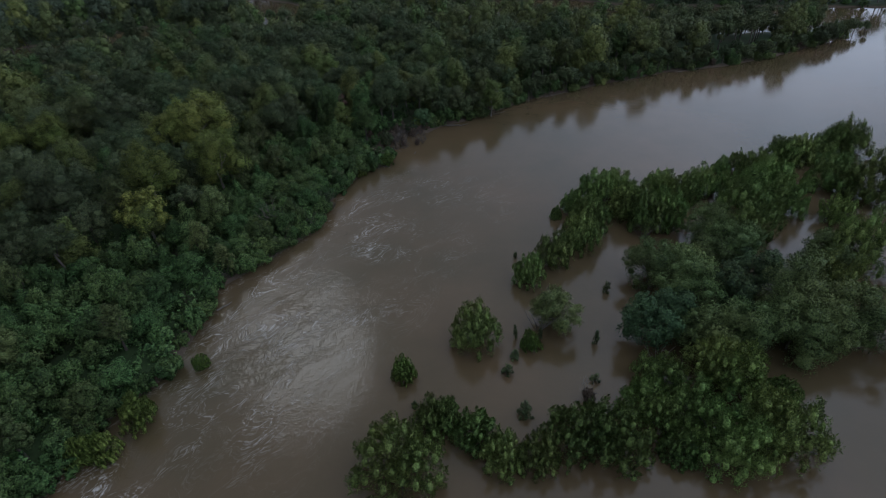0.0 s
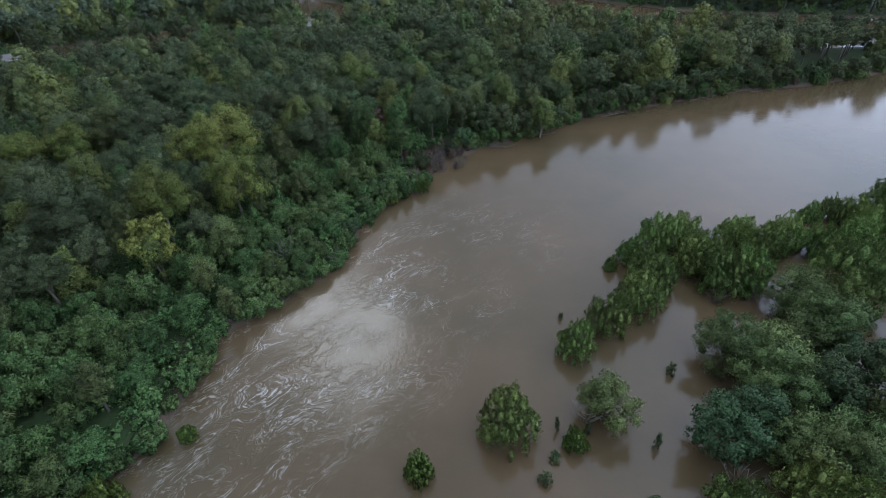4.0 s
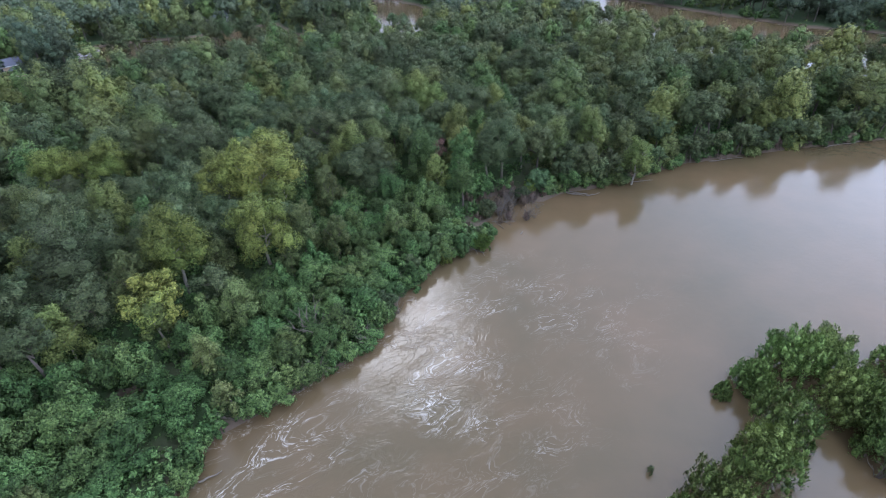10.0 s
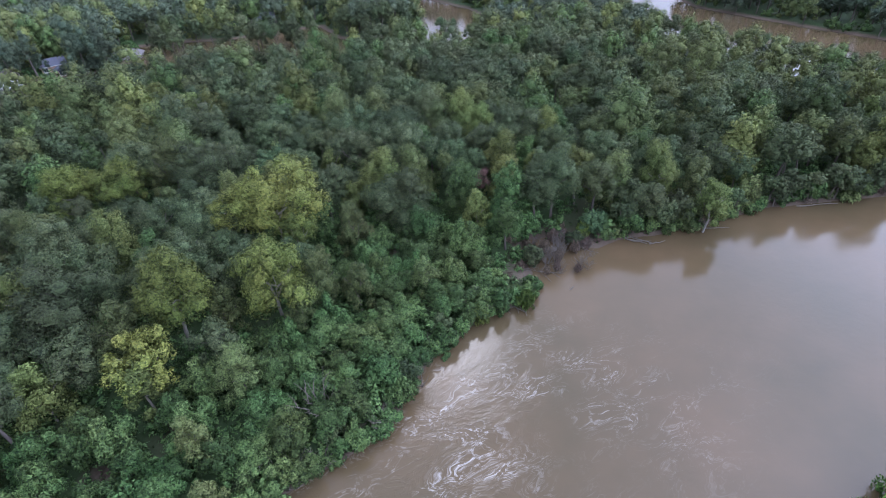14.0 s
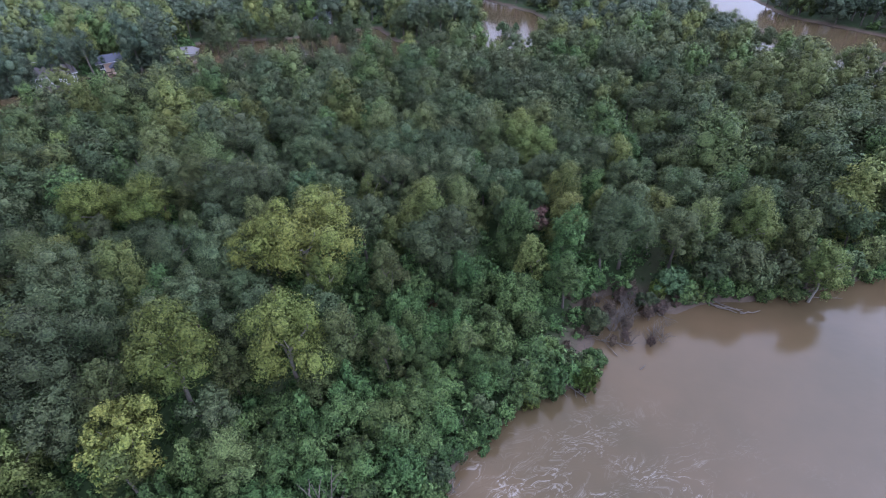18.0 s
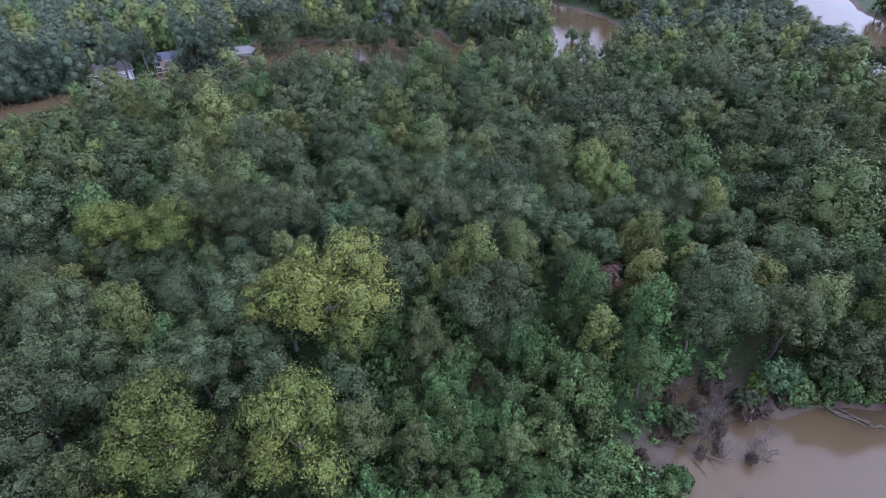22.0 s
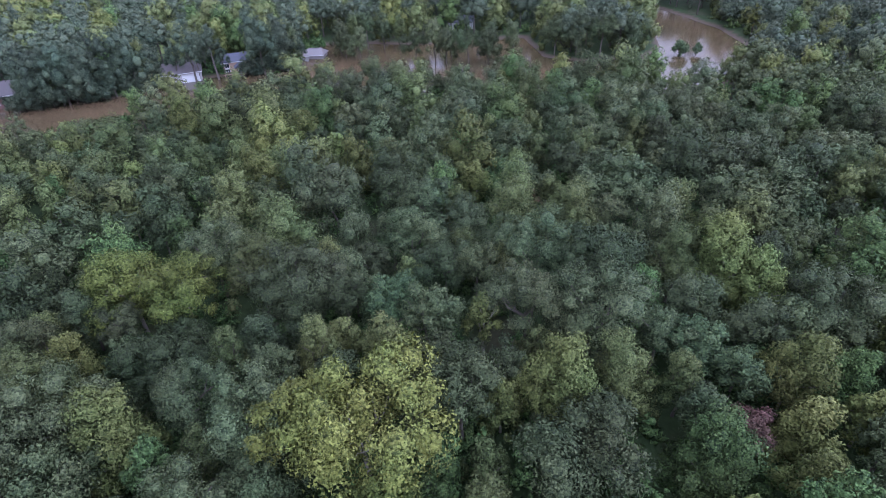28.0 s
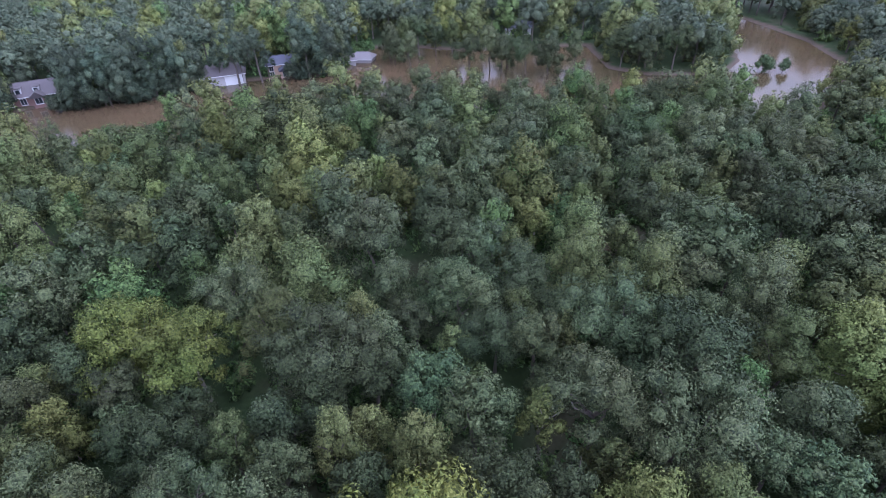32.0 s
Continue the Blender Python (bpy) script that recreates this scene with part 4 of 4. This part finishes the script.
# bank shrubs, in the same leaves with haze painted in
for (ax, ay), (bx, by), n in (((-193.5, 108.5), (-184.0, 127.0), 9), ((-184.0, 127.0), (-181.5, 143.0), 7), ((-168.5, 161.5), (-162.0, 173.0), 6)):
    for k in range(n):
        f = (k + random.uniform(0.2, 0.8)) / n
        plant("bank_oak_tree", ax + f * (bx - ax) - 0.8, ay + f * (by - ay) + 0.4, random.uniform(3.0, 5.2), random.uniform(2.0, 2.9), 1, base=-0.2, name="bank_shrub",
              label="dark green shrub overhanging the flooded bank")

for (ax, ay), (bx, by), n in (((-200, 114.5), (-184.5, 142), 8), ((-171.5, 167.5), (-166.5, 178), 4), ((-206, 95), (-204, 102), 3), ((-164, 190), (-152, 210), 5)):
    for k in range(n):
        f = (k + 0.5) / n
        plant(("tall_oak_tree", "elm_tree", "oak_tree")[k % 3], ax + f * (bx - ax) + random.uniform(-0.8, 0.8), ay + f * (by - ay), random.uniform(9.5, 13), random.uniform(3.0, 3.9), 1,
              label="tall tree leaning over the flooded bank")

# ---- stumps, snags and drift ----


def stump(x, y, tall, wide):
    """A drowned stump wrapped in dark creeper."""
    root = new("creeper_covered_stump")
    root.matrix_basis = pose(x, y, -0.6, random.uniform(-6, 6), random.uniform(-6, 6), random.uniform(0, 360))
    v, f = trunk_arrays(int(x * 10) % 97 + 3, 0.05, 0.09)
    t = part("trunk", mesh_from("trunk", v, f, [BARK], smooth=True), root)
    t.matrix_basis = Matrix.Diagonal((wide * 1.6, wide * 1.6, (tall + 0.6) / 1.15, 1))
    c = part("creeper", crown_mesh("creeper", 1, int(x) % 4, 1.0), root, "dark green hanging creeper")
    c.matrix_basis = Matrix.Translation((0, 0, 0.6 + tall * 0.38)) @ Matrix.Diagonal((wide * 0.8, wide * 0.8, tall * 0.42, 1))
    return tagged(root, "narrow stump wrapped in dark creeper in flood water", "stump", "drowned stumps")


for x, y, tall, wide in ((8.7, 62.8, 1.0, 0.5), (16.0, 44.9, 2.1, 0.5), (7.0, 46.2, 2.0, 0.4), (19.7, 54.3, 1.6, 0.8), (5.4, 40.6, 1.5, 0.9), (6.8, 35.0, 1.8, 1.1), (14.7, 39.2, 1.2, 0.7), (9.6, 45.8, 2.0, 0.5),
                         (6.4, 43.0, 1.2, 0.8), (2.2, 34.2, 1.4, 0.7), (-4.6, 36.4, 0.9, 0.5)):
    stump(x, y, tall, wide)


BRUSHY = ((-33, 57), (-27, 65), (-22, 72), (-21.5, 82), (-17, 92), (-12.5, 96), (-11.5, 104), (-3, 114), (3, 117), (9, 121), (18, 129), (28, 134), (43, 141), (60, 148))


def snag_arrays(seed, n=9, spread=0.9):
    """A leafless, forked little tree: root at z 0, one metre tall."""
    g = np.random.default_rng(seed)
    out = []
    for k in range(n):
        a, s = g.uniform(0, 6.28), np.linspace(0, 1, 5)
        r, h = spread * g.uniform(0.3, 0.8), g.uniform(0.6, 1.05)
        pts = np.column_stack([np.cos(a) * r * s ** 1.3, np.sin(a) * r * s ** 1.3, h * s]) + g.normal(size=(5, 3)) * 0.03 * s[:, None]
        out.append(tube(pts, np.linspace(0.014, 0.004, 5), 5))
        for j in (2, 3):
            tip = pts[j] + np.array([np.cos(a + 1.2 * (-1) ** j), np.sin(a + 1.2 * (-1) ** j), 0.9]) * g.uniform(0.12, 0.25)
            out.append(tube([pts[j], (pts[j] + tip) / 2 + g.normal(size=3) * 0.015, tip], [0.010, 0.007, 0.003], 4))
    return joined(out)


def snag(x, y, z, tall, pale=True, name="bare_snag", label="pale leafless branches of a dead small tree"):
    v, f = snag_arrays(int(abs(x) * 10) % 91)
    ob = new(name, mesh_from(name, v, f, [PALE_BARK if pale else DRIFTWOOD], smooth=True))
    ob.matrix_basis = pose(x, y, z, 0, 0, random.uniform(0, 360)) @ Matrix.Diagonal((tall, tall, tall, 1))
    return tagged(ob, label, "snag", "bare snags")


snag(-28, 72, 0.2, 5.4, False)
snag(9.8, 47.5, -0.8, 4.6)
snag(22.0, 41.5, -0.6, 3.2, label="grey dead brushwood beside a drowned maple")
snag(13.3, 36.6, -0.6, 3.0)
snag(28.0, 66.5, -0.6, 3.6, False, label="grey leafless stems between the willows")
snag(58.5, 69.8, -0.7, 4.2, False, label="dark bare snag alone in the flood water")
for x, y, tall in ((-15.0, 93.8, 2.2), (-16.5, 95.2, 2.6), (-9.3, 103.5, 2.2), (-7.2, 104.2, 2.0), (-20.5, 79, 2.4), (-22.5, 73.5, 2.6), (-24.5, 68, 2.4), (-1.5, 115.8, 2.2), (4.6, 119.5, 2.4), (8.6, 120.9, 2.0),
                   (-12.6, 97.5, 2.2), (-21.5, 85, 2.6), (-27.2, 64.5, 2.2), (14, 126.5, 3.0), (23, 132.5, 3.0), (36, 138.5, 3.0), (50, 145, 3.0), (70, 151, 3.0)):
    snag(x, y, -0.4, tall, False, "bank_brushwood", "tangled grey roots and brushwood at the waterline")


def drift_log(ax, ay, bx, by, thick, z=0.05, rise=0.25, name="drift_log", label="weathered drift pole lying in the shallow water"):
    g = np.random.default_rng(int(abs(ax * 31 + by * 17)))
    s = np.linspace(0, 1, 6)
    length = math.hypot(bx - ax, by - ay)
    pts = np.column_stack([s * length, g.normal(size=6) * 0.025 * length, rise * s + g.normal(size=6) * 0.02])
    pieces = [tube(pts, thick * np.linspace(1.0, 0.45, 6), 7)]
    for j in (2, 4):
        tip = pts[j] + np.array([0.09 * length, (-1) ** j * 0.07 * length, 0.03 * length])
        pieces.append(tube([pts[j], (pts[j] + tip) / 2, tip], thick * np.array([0.45, 0.3, 0.12]), 5))
    v, f = joined(pieces)
    ob = new(name, mesh_from(name, v, f, [DRIFTWOOD], smooth=True))
    ob.matrix_basis = pose(ax, ay, z, 0, 0, math.degrees(math.atan2(by - ay, bx - ax)))
    return tagged(ob, label, "driftwood", "drift along the bank")


for ax, ay, bx, by, thick in ((-17.0, 98.3, -11.2, 95.1, 0.11), (-17.5, 95.8, -12.0, 93.7, 0.09), (-12.4, 102.9, -8.8, 103.0, 0.09), (-15.5, 97.2, -13.0, 93.2, 0.08), (-16.8, 96.5, -13.9, 92.9, 0.07), (-14.6, 96.6, -11.9, 93.0, 0.07),
                              (-3.3, 114.9, 1.6, 113.5, 0.12), (-2.0, 115.6, 2.6, 113.9, 0.10), (-1.2, 114.2, 2.0, 114.4, 0.09), (2.0, 113.9, 4.1, 115.0, 0.10), (3.6, 121.0, 5.9, 119.6, 0.10), (-31.4, 52.7, -29.8, 54.1, 0.10),
                              (9.5, 120.6, 13.2, 121.2, 0.08), (24, 131.2, 30, 133.6, 0.10), (46, 141.4, 53, 144.6, 0.12), (62, 147.6, 71, 149.4, 0.12)):
    drift_log(ax, ay, bx, by, thick)
drift_log(-7.6, 100.0, -7.2, 100.5, 0.10, 0.0, 0.35, "drift_stub", "short dark stub breaking the smooth water")
for x, y, r in ((-14.9, 106.7, 1.4), (-11.8, 110.5, 1.5), (-10.1, 105.9, 1.3), (-8.3, 108.6, 1.3), (-10.6, 112.5, 1.4), (-6.9, 110.4, 1.2), (-7.2, 104.2, 0.9), (-9.9, 104.0, 0.9), (-17.4, 108.2, 1.3), (8.1, 125.0, 1.2),
                (-13.2, 103.6, 1.0), (13.3, 36.4, 1.2), (-15.5, 99.6, 1.0), (-19.0, 88.8, 0.9), (-12.4, 107.9, 1.3), (-9.2, 110.9, 1.2), (-13.0, 105.6, 1.2), (-5.2, 112.2, 1.1), (-11.0, 102.6, 0.9), (-14.8, 102.2, 1.1),
                (-12.2, 99.6, 0.9), (-13.9, 97.4, 0.9)):
    plant("withered_brush", x, y, 1.7 * r, 0.62 * r, 0, base=-0.1)
for k in range(34):
    x, y = -10.3 + random.uniform(-4.5, 4.5), 106.6 + random.uniform(-4, 5)
    snag(x, y, -0.3, random.uniform(1.4, 2.8), False, "bank_brushwood", "tangled grey roots and brushwood at the waterline")
for (ax, ay), (bx, by) in zip(BRUSHY[:-1], BRUSHY[1:]):
    n = int(math.hypot(bx - ax, by - ay) / 1.7)
    for k in range(n):
        f = (k + random.random()) / n
        x, y = ax + f * (bx - ax) + random.uniform(-1.2, 0.3), ay + f * (by - ay) + random.uniform(0, 1.4)
        if k % 3 == 2:
            plant("oak_tree", x - 0.6, y + 1.0, random.uniform(2.0, 3.4), random.uniform(1.1, 1.7), 1, base=-0.3, name="bank_shrub", label="low dark green shrub hanging over the waterline")
        else:
            snag(x, y, -0.3, random.uniform(1.6, 3.2), False, "bank_brushwood", "tangled grey roots and brushwood at the waterline")
for k in range(12):
    x, y = -10.5 + random.uniform(-5, 4), 105.5 + random.uniform(-5, 5)
    turn = random.uniform(0, 6.28)
    drift_log(x, y, x + 2.4 * math.cos(turn), y + 2.4 * math.sin(turn), 0.05, 0.1, random.uniform(0.1, 0.7))
for x, y, top, r in ((-12.6, 95.0, 2.6, 1.5), (-17.2, 90.6, 2.2, 1.2), (-7.6, 113.2, 2.8, 1.4)):
    plant("bright_willow", x, y, top, r, 0, base=-0.2, label="pale green leaning bush over the drift pile")

# ---- houses across the channel ----


def plain(name, colour, rough=0.7, grain=6.0, amount=0.25):
    m, n, l, b = material(name)
    f = noise_node(n, l, grain, 5.0, 0.65, place_node(n, l))
    dark = tuple(c * (1 - amount) for c in colour)
    lite = tuple(min(c * (1 + amount), 0.9) for c in colour)
    l.new(mix_colour(n, l, f, dark, lite), b.inputs["Base Color"])
    b.inputs["Roughness"].default_value = rough
    return m


ROOF_BROWN, ROOF_GREY, ROOF_BLUE = plain("brown_shingle", (0.095, 0.082, 0.08), 0.9), plain("grey_shingle", (0.16, 0.145, 0.14), 0.9), plain("slate_shingle", (0.075, 0.078, 0.10), 0.85)
BRICK_TAN, BRICK_RED, SIDING = plain("tan_brick", (0.36, 0.25, 0.18), 0.9, 9), plain("red_brick", (0.15, 0.085, 0.07), 0.9, 9), plain("grey_siding", (0.27, 0.255, 0.24), 0.8)
WHITE_PAINT, DECK, CONCRETE = plain("white_paint", (0.46, 0.45, 0.44), 0.6, 3, 0.06), plain("deck_boards", (0.34, 0.24, 0.18), 0.85), plain("concrete", (0.45, 0.43, 0.40), 0.9)
PANE, panes_n, panes_l, pane_b = material("window_glass")
pane_b.inputs["Base Color"].default_value, pane_b.inputs["Roughness"].default_value = (0.02, 0.025, 0.03, 1), 0.05


def box_mesh(name, x0, x1, y0, y1, z0, z1, mat, bevel=0.0):
    bm = bmesh.new()
    bmesh.ops.create_cube(bm, size=1)
    for v in bm.verts:
        v.co = ((x0 + x1) / 2 + v.co.x * (x1 - x0), (y0 + y1) / 2 + v.co.y * (y1 - y0), (z0 + z1) / 2 + v.co.z * (z1 - z0))
    if bevel:
        bmesh.ops.bevel(bm, geom=bm.edges[:], offset=bevel, segments=1, affect="EDGES")
    me = bpy.data.meshes.new(name)
    bm.to_mesh(me)
    bm.free()
    me.materials.append(mat)
    return me


def gable_mesh(name, x0, x1, y0, y1, z, rise, mat, over=0.5, hip=0.0, thick=0.16):
    """A gable roof, ridge along x; hip draws the ridge's ends in."""
    ym = (y0 + y1) / 2
    x0, x1, y0, y1 = x0 - over, x1 + over, y0 - over, y1 + over
    v = []
    for dz in (0.0, thick):
        v += [(x0, y0, z + dz), (x1, y0, z + dz), (x1, y1, z + dz), (x0, y1, z + dz), (x0 + hip, ym, z + rise + dz), (x1 - hip, ym, z + rise + dz)]
    f = [(6, 7, 11, 10), (8, 9, 10, 11), (7, 8, 11), (9, 6, 10), (1, 0, 4, 5), (3, 2, 5, 4), (2, 1, 5), (0, 3, 4), (0, 1, 7, 6), (1, 2, 8, 7), (2, 3, 9, 8), (3, 0, 6, 9)]
    me = bpy.data.meshes.new(name)
    me.from_pydata(v, [], f)
    me.materials.append(mat)
    return me


def gable_wall(name, x0, x1, y0, y1, z, rise, mat):
    ym = (y0 + y1) / 2
    me = bpy.data.meshes.new(name)
    me.from_pydata([(x0, y0, z), (x0, y1, z), (x0, ym, z + rise), (x1, y0, z), (x1, y1, z), (x1, ym, z + rise)], [],
                   [(0, 2, 1), (3, 4, 5), (0, 3, 5, 2), (1, 2, 5, 4), (0, 1, 4, 3)])
    me.materials.append(mat)
    return me


def window(parent, x, y, z, w, h, sub="pane"):
    """A window in a front wall, facing minus y: casing, glass and a glazing bar."""
    frame_ob = part("window", box_mesh("window", x - w / 2 - 0.1, x + w / 2 + 0.1, y - 0.06, y + 0.02, z - 0.1, z + h + 0.1, WHITE_PAINT), parent, "white-cased window")
    part("pane", box_mesh("pane", x - w / 2, x + w / 2, y - 0.075, y - 0.03, z, z + h, PANE), frame_ob)
    part("glazing_bar", box_mesh("glazing_bar", x - 0.03, x + 0.03, y - 0.09, y - 0.04, z, z + h, WHITE_PAINT), frame_ob)
    part("sill", box_mesh("sill", x - w / 2 - 0.15, x + w / 2 + 0.15, y - 0.14, y + 0.02, z - 0.18, z - 0.1, WHITE_PAINT), frame_ob)


def house(label, x, y, z, turn, w, d, h, rise, wall, roof, hip=0.0, windows=(), garage=(), porch=0.0, chimney=None, dormers=(), wing=None):
    root = new("house")
    root.matrix_basis = pose(x, y, z, 0, 0, turn)
    body = part("wall", box_mesh("wall", -w / 2, w / 2, -d / 2, d / 2, -1.5, h, wall), root)
    if not hip:
        part("gable", gable_wall("gable", -w / 2, w / 2, -d / 2, d / 2, h, rise - 0.08, wall), root)
    top = part("roof", gable_mesh("roof", -w / 2, w / 2, -d / 2, d / 2, h, rise, roof, 0.5, hip), root)
    part("ridge_cap", box_mesh("ridge_cap", -w / 2 + hip - 0.4, w / 2 - hip + 0.4, -0.12, 0.12, h + rise + 0.1, h + rise + 0.2, roof), top)
    part("gutter", box_mesh("gutter", -w / 2 - 0.5, w / 2 + 0.5, -d / 2 - 0.64, -d / 2 - 0.5, h - 0.02, h + 0.14, WHITE_PAINT), top)
    for wx, wz, ww, wh in windows:
        window(root, wx, -d / 2, wz, ww, wh)
    for gx, gw in garage:
        g = part("garage_door", box_mesh("garage_door", gx - gw / 2, gx + gw / 2, -d / 2 - 0.08, -d / 2 + 0.02, -0.6, 2.1, WHITE_PAINT), root, "white panelled garage door")
        for k in range(4):
            part("panel", box_mesh("panel", gx - gw / 2 + 0.1, gx + gw / 2 - 0.1, -d / 2 - 0.12, -d / 2 - 0.07, -0.5 + k * 0.65, 0.05 + k * 0.65, WHITE_PAINT, 0.03), g)
    if porch:
        p = part("deck", box_mesh("deck", -w / 2 - 0.5, w / 2 + 0.5, -d / 2 - porch, -d / 2 - 0.02, -0.3, 0.05, DECK), root, "brown timber deck over the water")
        for k in range(5):
            part("post", box_mesh("post", -w / 2 + k * w / 4 - 0.08, -w / 2 + k * w / 4 + 0.08, -d / 2 - porch + 0.1, -d / 2 - porch + 0.26, -1.6, 0.9, DECK), p)
        part("railing", box_mesh("railing", -w / 2 - 0.4, w / 2 + 0.4, -d / 2 - porch + 0.12, -d / 2 - porch + 0.22, 0.82, 0.92, DECK), p)
    if chimney:
        part("chimney", box_mesh("chimney", chimney - 0.4, chimney + 0.4, 0.3, 1.1, h, h + rise + 0.9, BRICK_RED, 0.04), root)
    for dx in dormers:
        q = part("dormer", box_mesh("dormer", dx - 0.7, dx + 0.7, -d / 2 + 0.6, -0.4, h + 0.1, h + rise * 0.75, WHITE_PAINT), root, "white-fronted dormer")
        part("pane", box_mesh("pane", dx - 0.45, dx + 0.45, -d / 2 + 0.56, -d / 2 + 0.62, h + rise * 0.3, h + rise * 0.66, PANE), q)
        part("dormer_roof", box_mesh("dormer_roof", dx - 0.85, dx + 0.85, -d / 2 + 0.4, -0.2, h + rise * 0.75, h + rise * 0.75 + 0.12, roof), q)
    if wing:
        cx, ww, wd, wh, wr = wing
        wg = part("wing", box_mesh("wing", cx - ww / 2, cx + ww / 2, -d / 2 - wd, -d / 2 + 0.01, -1.5, wh, wall), root)
        m = gable_mesh("wing_roof", -wd / 2 - 1.2, wd / 2, -ww / 2, ww / 2, wh, wr, roof, 0.35)
        r = part("wing_roof", m, wg)
        r.matrix_basis = pose(cx, -d / 2 - wd / 2 + 0.6, 0, 0, 0, 90)
        gb = part("gable", gable_wall("gable", -wd / 2, wd / 2, -ww / 2, ww / 2, wh, wr - 0.08, wall), wg)
        gb.matrix_basis = pose(cx, -d / 2 - wd / 2, 0, 0, 0, 90)
        window(root, cx, -d / 2 - wd, wh - 1.6, 1.5, 1.6)
    return tagged(root, label, "house", "houses on the flooded bank")


house("brown-roofed low house with a white double garage at the water", -183.0, 149.3, 0.2, 63, 11, 8, 2.4, 2.3, SIDING, ROOF_BROWN, 2.2, windows=((-4.2, 0.9, 1.3, 1.2),), garage=((2.6, 4.6),))
house("tan two-storey house with a slate-blue roof and waterside deck", -177.2, 163.4, -0.1, 63, 7, 6, 3.3, 1.7, BRICK_TAN, ROOF_BLUE, windows=((-2.4, 1.9, 1.1, 1.1), (-2.4, 0.3, 1.1, 1.2)), porch=3.4, wing=(1.2, 3.0, 2.0, 2.1, 1.1))
house("dark-roofed brick house with white dormers close to the flood", -206.5, 108.8, 0.2, 70, 12, 8, 2.5, 2.7, BRICK_RED, ROOF_BROWN, windows=((-5, 0.7, 1.2, 1.5), (-2, 0.7, 1.2, 1.5), (4.6, 0.7, 1.6, 1.5)), dormers=(-2.5, 1.5), wing=(1.6, 3.0, 1.6, 2.5, 1.4))
house("low grey boathouse standing in the flood water", -169.2, 180.6, -0.6, 60, 5, 5, 2.2, 1.2, SIDING, ROOF_GREY)
house("pale-roofed low shed with water up to its eaves", -168.2, 186.2, -1.0, 35, 6, 5, 2.0, 1.5, SIDING, ROOF_GREY, 1.5)
house("small house with a dark roof and white porch among trees", -151, 238, 0.3, 45, 8, 7, 2.7, 1.8, WHITE_PAINT, ROOF_BLUE, windows=((-2, 0.8, 1.4, 1.3), (2, 0.8, 1.4, 1.3)), porch=2.0)
house("long grey-roofed house deep among tall trees", -288, 168, 0.7, 20, 20, 10, 3.0, 3.4, SIDING, ROOF_GREY, 3.0, windows=((-6, 0.8, 1.5, 1.4), (0, 0.8, 1.5, 1.4)))
house("low house with a pale roof glimpsed between tree crowns", -273, 130, 0.7, 70, 12, 9, 3.0, 2.8, WHITE_PAINT, ROOF_GREY, 2.0, windows=((0, 0.8, 1.5, 1.4),))
house("white house with a grey roof glimpsed between far trees", -322, 153, 0.7, 60, 12, 9, 3.0, 2.8, WHITE_PAINT, ROOF_GREY, windows=((-2, 0.8, 1.5, 1.4), (2, 0.8, 1.5, 1.4)))


def garden_wall():
    root = new("garden_wall")
    root.matrix_basis = pose(-210.5, 153.0, 0.9, 0, 0, 50)
    part("coping", box_mesh("coping", -9, 9, -0.18, 0.18, 0.7, 0.8, CONCRETE), root)
    for k in range(6):
        part("panel", box_mesh("panel", -9 + k * 3 + 0.02, -6 + k * 3 - 0.02, -0.1, 0.1, -0.6, 0.7, CONCRETE), root)
    tagged(root, "low pale concrete garden wall below a lawn", "wall")


garden_wall()
